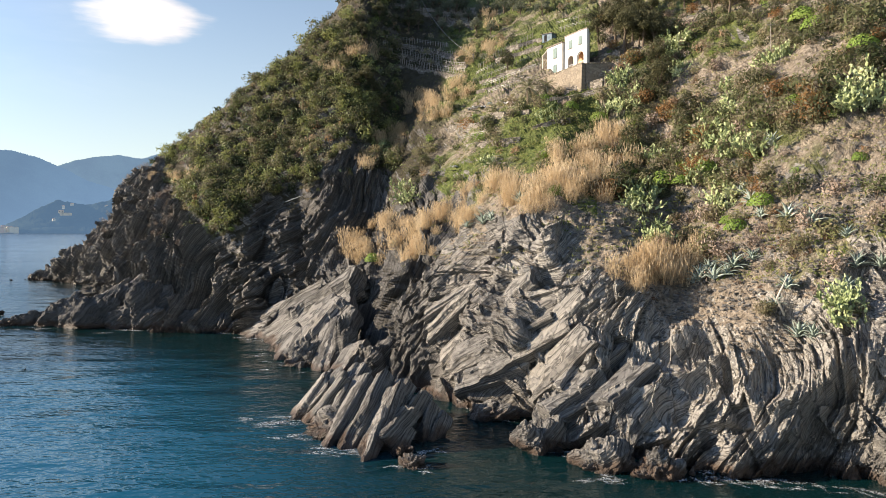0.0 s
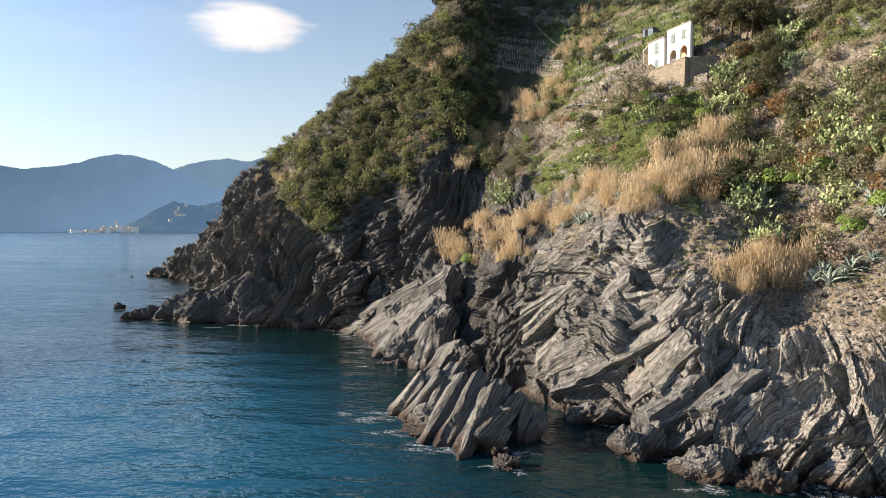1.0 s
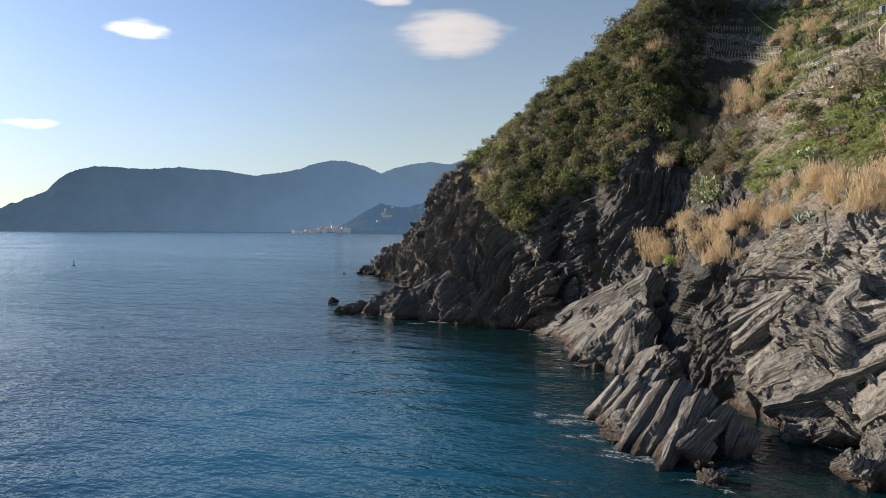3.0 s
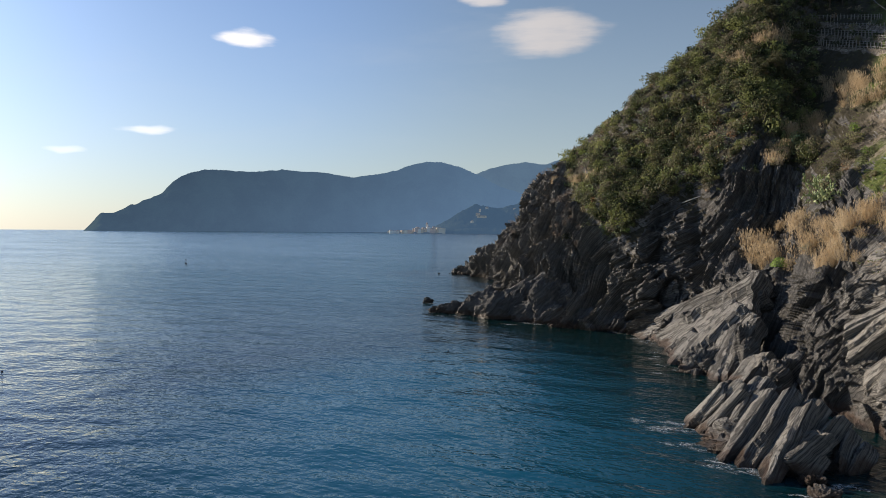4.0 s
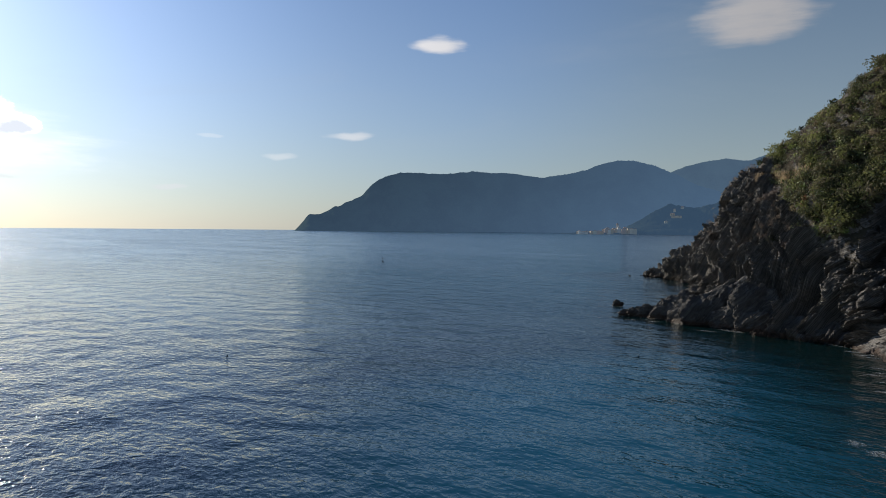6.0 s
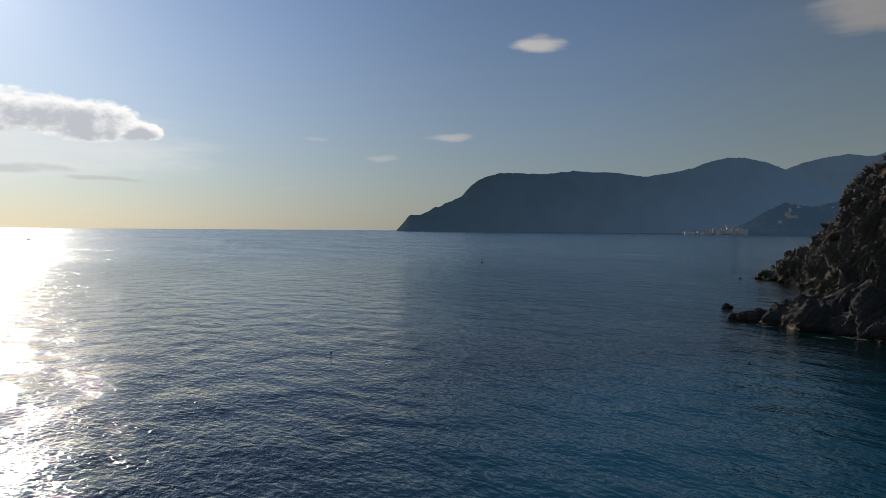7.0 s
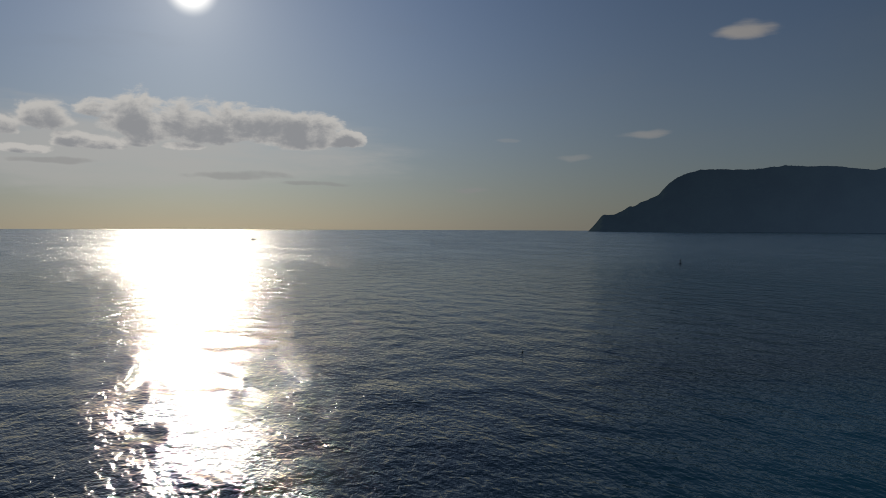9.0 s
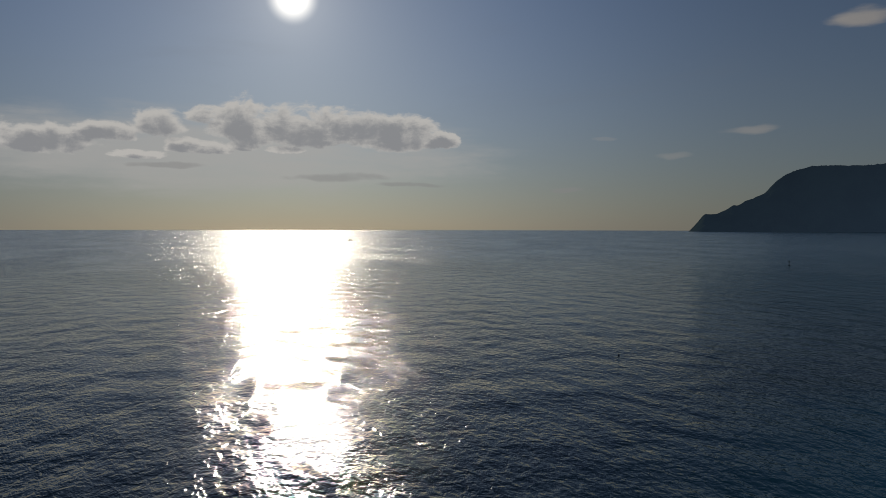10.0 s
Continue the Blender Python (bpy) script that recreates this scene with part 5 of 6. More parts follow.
for p_, h_ in [((-16.1, 14.3), 5.0), ((-15.2, 14.2), 4.6), ((-24.1, 12.4), 4.6)]:
    g = ground_at(*p_)[0]
    pole = thing("utility_pole", "thin wooden utility pole on the slope", "pole", "utility poles", g)
    bm = bmesh.new()
    tube(bm, [(0, 0, -1), (0, 0, h_)], [0.08, 0.05], 7)
    part("shaft", bm, post_mat, pole)
    bm = bmesh.new()
    box(bm, (0, 0, h_ - 0.4), (1.1, 0.09, 0.09), bevel=0.01)
    part("crossarm", bm, post_mat, pole)

# white sheets, and grey blocks standing in for fence panels, on the terraces
for i, (p_, sx, sy) in enumerate([((-2.9, 9.4), 2.6, 1.2), ((-3.9, 9.6), 2.2, 1.1), ((-1.0, 4.8), 1.8, 1.4), ((-2.3, 9.1), 1.4, 0.8), ((-5.1, 9.7), 1.6, 0.8), ((-19.1, 15.3), 3.0, 1.2)]):
    g = ground_at(*p_)[0]
    sheet = thing("plastic_sheet", "crumpled white plastic sheet lying on the terrace", "sheet", "white sheets", g, turn=30 * i)
    uu, vv = np.meshgrid(np.linspace(-0.5, 0.5, 12), np.linspace(-0.5, 0.5, 8), indexing="ij")
    q = np.stack([uu * sx, vv * sy, 0.35 + 0.25 * fractal(np.stack([uu * 4, vv * 4, 0 * uu + i], -1).reshape(-1, 3), 3, i).reshape(uu.shape)], -1).reshape(-1, 3)
    low = q * np.array([1.05, 1.05, 0]) - np.array([0, 0, 0.4])
    part("fold", (np.concatenate([q, low]), np.concatenate([grid_faces(12, 8), grid_faces(12, 8)[:, ::-1] + 96])), cloth_mat, sheet)
for p_, sx in [((-3.8, 8.7), 5.5), ((-8.9, 10.0), 5.0), ((-8.9, 8.3), 3.0)]:
    g = ground_at(*p_)[0]
    fence_block = thing("water_tank", "low grey block in place of fence panels on the terrace", "tank", "water tanks", g, turn=-25)
    bm = bmesh.new()
    box(bm, (0, 0, -0.1), (sx * 0.7, 0.8, 1.0), bevel=0.05)
    part("basin", bm, stone_mat, fence_block)

g = ground_at(*(12.3, 2.1))[0]
stick = thing("dead_stem", "bleached dead agave stem leaning out of the cliff", "stem", at=g)
bm = bmesh.new()
tube(bm, [(0, 0, 0), (1.8, -1.6, 0.5), (4.4, -1.8, 1.4)], [0.12, 0.1, 0.05], 6)
part("stalk", bm, stick_mat, stick)
g = ground_at(*(-25.3, -6.1))[0]
copy_thing(stick, pose(*g, -10, -35, -80))

# ================================================================ plants


def plant(name, label, category, group, parts, at=(0, 0, -500)):
    root = thing(name, label, category, group, at)
    for key, data, mat in parts:
        made = part(key, data, mat, root)
        if key in ("stalk_clump", "foliage", "pad_clump", "crown"):
            tagged(made, kind="stuff")
    return root


def stems(rng, count, reach, tall, thick=0.035):
    bm = bmesh.new()
    for k in range(count):
        a, r = rng.uniform(0, math.tau), rng.uniform(0.2, 1) * reach
        tube(bm, [(0, 0, -0.3), (math.cos(a) * r * 0.4, math.sin(a) * r * 0.4, tall * 0.4), (math.cos(a) * r, math.sin(a) * r, tall)], [thick, thick * 0.7, thick * 0.3], 3)
    return bm


def make_bush(seed, name, label, category, group, leaf_m, count, wide, tall, leaf, lobes=7):
    r = np.random.default_rng(seed)
    return plant(name, label, category, group, [("woody_base", stems(r, 6, wide * 0.5, tall * 0.7), bark_mat), ("crown", three_cornered(bush_leaves(r, count, wide, tall, leaf, lobes)), leaf_m)])


def make_reed(seed, label, canes=100, tall=3.1, spread=1.45):
    r = np.random.default_rng(seed)
    stalk, tuft = [], []
    lean = r.normal(size=2) * 0.22
    for k in range(canes):
        a, d = r.uniform(0, math.tau), spread * math.sqrt(r.uniform(0, 1))
        foot = np.array([math.cos(a) * d, math.sin(a) * d, -0.4])
        h = tall * r.uniform(0.35, 1.1)
        tip = foot + np.array([lean[0] * h + r.normal() * 0.5, lean[1] * h + r.normal() * 0.5, h])
        mid = (foot + tip) / 2 + np.array([r.normal() * 0.08, r.normal() * 0.08, 0])
        w_ = np.array([math.cos(a + 1.2), math.sin(a + 1.2), 0]) * 0.014
        v_ = np.stack([foot - w_, foot + w_, mid + w_, mid - w_, tip + w_ * 0.5, tip - w_ * 0.5])
        stalk.append((v_, np.array([[0, 1, 2, 3], [3, 2, 4, 5]])))
        for j in range(3):
            t = r.uniform(0.15, 1.02)
            p = foot + (tip - foot) * t
            b = r.uniform(0, math.tau)
            out = np.array([math.cos(b), math.sin(b), 0])
            ln = r.uniform(0.3, 0.7)
            sd = np.array([-out[1], out[0], 0.3]) * 0.02
            v_ = np.stack([p - sd, p + sd, p + out * ln + [0, 0, ln * r.uniform(-0.2, 0.7)]])
            tuft.append((np.concatenate([v_, v_[-1:]]), np.array([[0, 1, 2, 3]])))
        for j in range(2):
            b = r.uniform(0, math.tau)
            sd = np.array([math.cos(b), math.sin(b), 0]) * 0.03
            lo_, hi_ = tip + r.normal(size=3) * 0.05 - [0, 0, 0.3], tip + r.normal(size=3) * 0.14 + [0, 0, 0.35]
            tuft.append((np.stack([lo_, (lo_ + hi_) / 2 + sd, hi_, (lo_ + hi_) / 2 - sd]), np.array([[0, 1, 2, 3]])))
    return plant("giant_reed", label, "reeds", "giant reeds", [("stalk_clump", join(stalk), reed_mat), ("foliage", join(tuft), reed_mat)])


def make_pear(seed, label, pads=70, spread=1.3, tall=1.9, name="prickly_pear"):
    r = np.random.default_rng(seed)
    out, tips = [], [(np.array([math.cos(a), math.sin(a), 0]) * spread * r.uniform(0.1, 0.8), r.normal(size=3) * 0.3 + [0, 0, 1]) for a in r.uniform(0, math.tau, 16)]
    ring = np.array([[math.sin(k / 6 * math.tau) * (0.8 + 0.2 * math.cos(k / 6 * math.tau)), -math.cos(k / 6 * math.tau)] for k in range(6)])
    for k in range(pads):
        p, d = tips[int(r.integers(0, len(tips)))]
        d = d / np.linalg.norm(d)
        size = r.uniform(0.22, 0.36)
        if p[2] > tall:
            continue
        n = unit(np.cross(d, r.normal(size=3)))
        s = np.cross(n, d)
        c = p + d * size * 0.5
        flat_r = c + ring[:, :1] * s * size * 0.36 + ring[:, 1:] * d * size * 0.5
        v_ = np.concatenate([flat_r, [c + n * size * 0.09], [c - n * size * 0.09]])
        f_ = [[j, (j + 1) % 6, 6] for j in range(6)] + [[(j + 1) % 6, j, 7] for j in range(6)]
        out.append((v_, np.array(f_)))
        for _ in range(2):
            tips.append((p + d * size * 0.95 + s * r.normal() * size * 0.2, d + r.normal(size=3) * 0.55 + [0, 0, 0.25]))
    return plant(name, label, "cactus", "prickly pears", [("pad_clump", join(out), pear_mat)])


def make_agave(seed, label, leaves=20, long=1.35):
    r = np.random.default_rng(seed)
    root = thing("agave", label, "agave", "agaves", (0, 0, -500))
    meshes = []
    for k in range(3):
        n = 7
        t = np.linspace(0, 1, n)
        wid = 0.15 * np.sin(np.pi * np.clip(t * 0.85 + 0.12, 0, 1)) * (1 - t ** 6) + 0.004
        x = t * long * (0.9 + 0.1 * k)
        z = 0.25 * k * t ** 3 * -1.4 + 0.0 * t
        v_ = np.concatenate([np.stack([x, wid, z + 0.05], -1), np.stack([x, 0 * t, z], -1), np.stack([x, -wid, z + 0.05], -1), np.stack([x, 0 * t, z - 0.05 * (1 - t)], -1)])
        f_ = []
        for i in range(n - 1):
            f_ += [[i, i + 1, n + i + 1, n + i], [n + i, n + i + 1, 2 * n + i + 1, 2 * n + i], [i + 1, i, 3 * n + i, 3 * n + i + 1], [2 * n + i, 2 * n + i + 1, 3 * n + i + 1, 3 * n + i]]
        meshes.append(mesh_from("leaf", v_, np.array(f_), agave_mat, True))
    for k in range(leaves):
        up = 80 * (1 - (k + 0.5) / leaves) ** 0.8 + 6
        ob = part("leaf", meshes[int(r.integers(0, 3))], None, root)
        sc = r.uniform(0.8, 1.1)
        ob.matrix_basis = pose(0, 0, 0.15, 0, 0, k * 137.5) @ pose(0, 0, 0, r.normal() * 8, -up + r.normal() * 6, 0) @ Matrix.Scale(sc, 4)
    return root


def make_tree(seed, label, leaf_m, wide, tall, trunk, count, leaf, name="tree", category="tree"):
    r = np.random.default_rng(seed)
    bm = bmesh.new()
    top = Vector((r.normal() * 0.2, r.normal() * 0.2, trunk * 1.3))
    tube(bm, [(0, 0, -0.6), (0.05, 0.03, trunk * 0.5), top], [0.24, 0.18, 0.11], 8)
    heads = []
    for k in range(9):
        a = k / 9 * math.tau + r.uniform(-0.3, 0.3)
        e = Vector((math.cos(a) * wide * r.uniform(0.3, 0.75), math.sin(a) * wide * r.uniform(0.3, 0.75), trunk + (tall - trunk) * r.uniform(0.15, 0.85)))
        tube(bm, [top * 0.8, top * 0.5 + e * 0.5 + Vector((0, 0, 0.3)), e], [0.1, 0.06, 0.025], 5)
        heads.append(e)
    heads.append(Vector((0, 0, tall * 0.9)))
    clumps = []
    for e in heads:
        rad = wide * r.uniform(0.28, 0.46)
        n = count // len(heads)
        d = unit(r.normal(size=(n, 3)))
        p = np.array(e) + d * rad * np.array([1, 1, 0.75]) * (r.uniform(0.55, 1.1, (n, 1)))
        clumps.append(blades(p, unit(d + r.normal(size=(n, 3)) * 0.6), leaf * r.uniform(0.7, 1.4, n), leaf * 0.7, r))
    return plant(name, label, category, "trees", [("trunk", bm, bark_mat), ("crown", three_cornered(join(clumps)), leaf_m)])


def make_palm(label):
    r = np.random.default_rng(77)
    bm = bmesh.new()
    tube(bm, [(0, 0, -0.5), (0.05, 0, 1.2), (0.0, 0.05, 2.6)], [0.36, 0.30, 0.34], 10)
    root = thing("palm", label, "palm tree", "trees", (0, 0, -500))
    part("trunk", bm, bark_mat, root)
    for k in range(30):
        a, rise = k * 2.4, 1.35 - 1.9 * k / 30
        n = 12
        t = np.linspace(0, 1, n)
        ln = 3.1
        dx, dz = np.cos(rise - t * 1.1), np.sin(rise - t * 1.1)
        x, z = np.cumsum(dx) * ln / n, np.cumsum(dz) * ln / n + 2.6
        spine = np.stack([x * math.cos(a), x * math.sin(a), z], -1)
        sd = np.array([-math.sin(a), math.cos(a), 0])
        pieces = []
        for i in range(1, n):
            for s in (-1, 1):
                p, w_ = spine[i], 0.62 * math.sin(math.pi * (0.12 + 0.85 * t[i]))
                e = p + s * sd * w_ * 0.8 + (spine[i] - spine[i - 1]) * 0.9 - np.array([0, 0, 0.22])
                m = (spine[i] - spine[i - 1]) * 0.35
                pieces.append((np.stack([p - m, p + m, e + m * 0.2, e - m * 0.2]), np.array([[0, 1, 2, 3]])))
        part("frond", join(pieces), palm_mat, root)
    return root


def scatter(model, where, size=(0.8, 1.2), sink=0.1, rng=None, upright=True):
    out = []
    for p in where:
        s = rng.uniform(*size)
        out.append(copy_thing(model, pose(p[0], p[1], p[2] - sink, rng.normal() * 4, rng.normal() * 4, rng.uniform(0, 360)) @ Matrix.Scale(s, 4)))
    return out


def drop_model(ob):
    for o in (*ob.children_recursive, ob):
        bpy.data.objects.remove(o)


def bed_places(rng, beds_list, per):
    """Places in oval beds: bearing, climb, half widths in degrees, share."""
    out = []
    for (b, e), wb, we, n in beds_list:
        k = 0
        while k < int(n * per):
            a, c = rng.uniform(-1, 1), rng.uniform(-1, 1)
            if a * a + c * c < 1:
                out.append(ground_at(b + a * wb, e + c * we)[0])
                k += 1
    return out


rng = np.random.default_rng(21)

# ---- giant reeds
REEDS = [((5.3, -1.5), 2.3, 1.5, 22), ((2.2, -1.0), 2.0, 1.7, 22), ((4.0, 0.3), 1.9, 0.7, 10), ((-0.7, 1.0), 2.0, 1.2, 18), ((-4.3, 2.6), 2.6, 1.0, 20), ((-7.8, 2.8), 2.6, 1.3, 24),
         ((-10.0, 4.3), 2.4, 1.8, 24), ((-13.0, 5.4), 2.0, 2.2, 26), ((-11.3, 2.8), 2.6, 0.8, 12), ((-16.2, -3.5), 2.8, 1.3, 20), ((-18.3, -2.0), 1.9, 1.2, 12),
         ((1.5, 9.4), 2.5, 1.0, 24), ((-1.1, 10.7), 1.4, 0.8, 9), ((4.2, 7.1), 1.4, 1.1, 14), ((5.8, 5.2), 0.8, 1.0, 8), ((-3.7, 13.8), 1.5, 0.5, 7), ((6.4, 13.4), 1.7, 0.6, 8), ((8.2, 12.1), 1.6, 0.4, 6), ((-2.0, 13.0), 0.9, 0.5, 4), ((-3.8, 15.7), 0.7, 0.7, 4),
         ((20.4, 3.8), 1.3, 0.4, 5)]
models = [make_reed(300 + k, "clump of tall dry straw-coloured reeds on the slope") for k in range(4)]
spots_ = bed_places(rng, REEDS, 1.0)
for k, m_ in enumerate(models):
    scatter(m_, spots_[k::4], (0.45, 1.05), 0.0, rng)
    drop_model(m_)

# ---- prickly pears
PEARS = [((-14.2, 10.4), 1.0, 1.6, 11), ((-13.2, 9.0), 0.9, 0.5, 4), ((-17.7, 12.5), 1.0, 1.6, 9), ((-18.5, 13.6), 1.2, 0.6, 5), ((-20.8, 7.0), 1.4, 1.5, 14), ((-23.1, 5.7), 1.6, 1.4, 13), ((-21.9, 9.4), 1.0, 1.2, 6),
         ((-24.9, 11.9), 0.9, 1.4, 8), ((-30.3, 9.1), 0.9, 1.3, 9), ((-29.5, 7.9), 0.7, 0.8, 5), ((-15.1, 2.5), 0.9, 1.2, 8), ((-16.6, 5.5), 1.0, 0.6, 6), ((2.7, 2.6), 0.9, 0.8, 6), ((-7.8, 8.9), 0.8, 0.5, 3),
         ((-16.0, -0.5), 0.5, 1.0, 4), ((5.1, 6.3), 0.5, 0.8, 4), ((-3.4, 5.2), 0.8, 0.5, 3), ((-29.4, -5.9), 0.9, 1.2, 5), ((-21.6, 2.4), 1.6, 0.8, 7), ((-20.0, 3.7), 1.0, 0.5, 5)]
models = [make_pear(400 + k, "thicket of pale green prickly pear pads on the slope", 135 + 15 * k) for k in range(4)]
spots_ = bed_places(rng, PEARS, 1.0)
for k, m_ in enumerate(models):
    scatter(m_, spots_[k::4], (1.05, 1.85), 0.05, rng)
    drop_model(m_)

# ---- agaves
AGAVES = [(-26.1, 9.7), (-27.7, 9.8), (-27.1, 9.1), (-22.4, 4.2), (-24.9, 5.9), (-25.8, -4.3), (-24.9, -5.5), (-26.2, -7.7), (-27.2, 0.2), (-23.9, 0.8), (-22.0, -2.9), (-21.5, -3.4), (-20.7, -3.8), (-23.2, -2.3), (-19.7, -3.9),
          (-20.3, -3.2), (-29.7, -2.8), (-29.5, -4.3), (-26.6, 8.1), (-23.3, 1.8), (-19.1, -4.1), (-3.4, 0.3), (-2.4, 0.1), (-4.1, 0.6), (-31.2, -2.7), (-27.3, -7.6), (-22.4, 2.4), (4.2, -1.5), (-25.6, 0.6), (-6.5, 2.1), (-29.3, -0.6)]
models = [make_agave(500 + k, "grey-blue agave rosette on the stony slope", 18 + 4 * k) for k in range(2)]
for k, p_ in enumerate(AGAVES):
    scatter(models[k % 2], [ground_at(*p_)[0]], (0.85, 1.45), 0.0, rng)
for m_ in models:
    drop_model(m_)

# ---- round spurge bushes, bright green
ROUND = [((-17.1, 3.4), 1.7), ((-20.3, 4.3), 1.3), ((-24.0, 1.9), 1.3), ((-22.3, 0.0), 1.2), ((-26.1, 14.4), 1.9), ((-27.0, 13.9), 1.6), ((-18.6, 3.3), 1.1), ((-29.9, 4.9), 0.8), ((-26.5, 8.9), 1.1), ((-10.0, 9.1), 1.2), ((5.3, -2.5), 1.2),
         ((-16.6, -1.0), 1.2), ((-14.7, 4.0), 1.1), ((-12.1, 8.4), 1.4), ((-30.3, 12.1), 1.5), ((-21.6, 0.6), 0.8)]


def make_round(seed):
    """A dense round cushion."""
    r = np.random.default_rng(seed)
    d = unit(r.normal(size=(900, 3)) * np.array([1, 1, 0.9]))
    d[:, 2] = np.abs(d[:, 2]) * 1.05 - 0.12
    lump = 1 + 0.09 * fractal(d * 2.2 + seed, 2, seed)
    p = d * (lump * r.uniform(0.9, 1.02, 900))[:, None] * np.array([0.95, 0.95, 0.9])
    return plant("spurge_bush", "rounded bright green spurge bush on the slope", "bush", "round bushes",
                 [("woody_base", stems(r, 6, 0.4, 0.6), bark_mat), ("crown", blades(p + [0, 0, 0.12], unit(d + r.normal(size=(900, 3)) * 0.35), 0.15, 0.10, r), leaf_bright)])


models = [make_round(600 + k) for k in range(2)]
for k, (p_, s_) in enumerate(ROUND):
    scatter(models[k % 2], [ground_at(*p_)[0]], (s_ * 1.15, s_ * 1.3), 0.15, rng)
for m_ in models:
    drop_model(m_)

# ---- palm and trees
palm = make_palm("short palm with drooping grey-green fronds below the house")
scatter(palm, [ground_at(*(-6.7, 9.8))[0]], (1.15, 1.15), 0.2, rng)
scatter(palm, [ground_at(*(-7.9, 10.1))[0]], (0.75, 0.75), 0.2, rng)
drop_model(palm)
pine = [make_tree(700 + k, "dark evergreen tree with a dense crown on the slope", leaf_pine, 2.6, 6.2, 1.9, 2100, 0.36) for k in range(2)]
olive = [make_tree(710 + k, "grey-green olive tree on the terraces", leaf_grey, 2.1, 4.0, 1.2, 900, 0.38) for k in range(2)]
for k, (p_, s_) in enumerate([((-12.2, 14.0), 1.2), ((-13.4, 14.0), 1.35), ((-14.8, 14.4), 1.1), ((-12.8, 15.1), 1.2), ((-14.2, 15.5), 1.3), ((-15.8, 15.4), 0.9), ((-21.4, 15.3), 1.1), ((-20.3, 15.5), 0.9), ((-18.3, 16.0), 1.0), ((2.7, 15.1), 0.9), ((1.9, 15.3), 0.9),
                              ((6.2, 11.1), 0.8), ((5.6, 10.2), 0.8), ((7.1, 10.8), 0.7), ((-5.1, 12.2), 0.8), ((-16.3, 11.8), 0.8), ((-16.5, 10.1), 0.9), ((-16.9, 10.9), 0.8), ((-18.6, 8.1), 0.7), ((5.0, 15.9), 0.9), ((6.4, 14.4), 0.8)]):
    scatter(pine[k % 2], [ground_at(*p_)[0]], (s_ * 0.95, s_ * 1.05), 0.2, rng)
for k, (u_, w_, s_) in enumerate([(3.6, 7.5, 1.0), (2.4, 6.5, 1.1), (4.8, 9.0, 1.2), (3.0, 9.5, 1.15), (6.0, 10.5, 1.2), (1.0, 8.0, 1.1)]):
    at_ = right_foot + along * u_ + back * w_
    at_.z = ground_at(math.degrees(math.atan2(-at_.x, at_.y)), 13.6)[0].z
    scatter(pine[k % 2], [at_], (s_, s_), 0.6, rng)
for k in range(46):
    b_, e_ = rng.uniform(-8, 3.5), rng.uniform(16.0, 19.5)
    scatter(olive[k % 2], [ground_at(b_, e_)[0]], (0.8, 1.3), 0.2, rng)
for p_ in [(-1.3, 15.1), (-2.0, 15.9), (-2.9, 16.3), (-2.7, 15.0), (-4.2, 16.5), (-5.6, 16.7), (-0.7, 17.2), (-6.9, 17.0), (-0.0, 15.1), (-3.8, 15.0)]:
    scatter(olive[0], [ground_at(*p_)[0]], (0.8, 1.1), 0.2, rng)
for m_ in pine + olive:
    drop_model(m_)

# ---- single shrubs on the near slope
cell = np.abs(np.gradient(np.degrees(np.arctan2(land[..., 2] - EYE, np.hypot(land[..., 0], land[..., 1]))), axis=0)) * np.gradient(bearings)[None]
climb_of = np.degrees(np.arctan2(land[..., 2] - EYE, np.hypot(land[..., 0], land[..., 1])))
field = np.clip(fractal(land.reshape(-1, 3) * 0.07, 3, 81).reshape(NR, NC) * 0.8 + 0.6, 0.05, 1)
bb = np.broadcast_to(bearings[None], (NR, NC))


def pick(rng, weight, count):
    w_ = (cell * weight).ravel()
    c = np.cumsum(w_)
    k = np.searchsorted(c, rng.uniform(0, c[-1], count))
    return land.reshape(-1, 3)[k]


near = ((bb < -12) & (bb > -36) & (climb_of > 2.2) & (climb_of < 19)) * (1 - 0.8 * ((bb < -24.5) & (climb_of < 7.5)))
fringe = (bb < -16) & (bb > -36) & (climb_of > -6) & (climb_of <= 2.2)
terr = (bb >= -12) & (bb < 4) & (climb_of > 2.5) & (climb_of < 11)
kinds = [
    ("shrub", "dense dark green evergreen shrub on the slope", "shrub", leaf_dark, 260, 1.05, 1.35, 0.27, 210, near * 1.0 + terr * 0.25, (1.0, 2.5)),
    ("heath_bush", "brownish green heather bush on the slope", "shrub", leaf_mixed, 260, 0.95, 1.15, 0.25, 240, near * 1.0 + fringe * 0.25 + terr * 0.3, (0.8, 2.2)),
    ("dry_bush", "leafless grey-brown thorny bush on the slope", "shrub", twig_dry, 220, 0.8, 0.9, 0.20, 130, near * 0.9 + fringe * 0.5 + terr * 0.2, (0.8, 2.3)),
    ("rusty_bush", "bush with rusty orange winter leaves on the slope", "shrub", rust_bush, 320, 1.0, 1.5, 0.24, 34, near * 1.0 + terr * 0.3, (0.9, 2.2)),
    ("green_bush", "leafy mid-green bush on the slope", "shrub", leaf_bright, 300, 1.0, 1.2, 0.24, 40, near * 0.8 + terr * 1.0, (0.5, 1.5)),
    ("rock_samphire", "small rusty succulent tuft on bare ground", "plant", rust_leaf, 120, 0.5, 0.45, 0.12, 90, fringe * 1.0 + near * 0.15, (0.5, 1.4)),
]
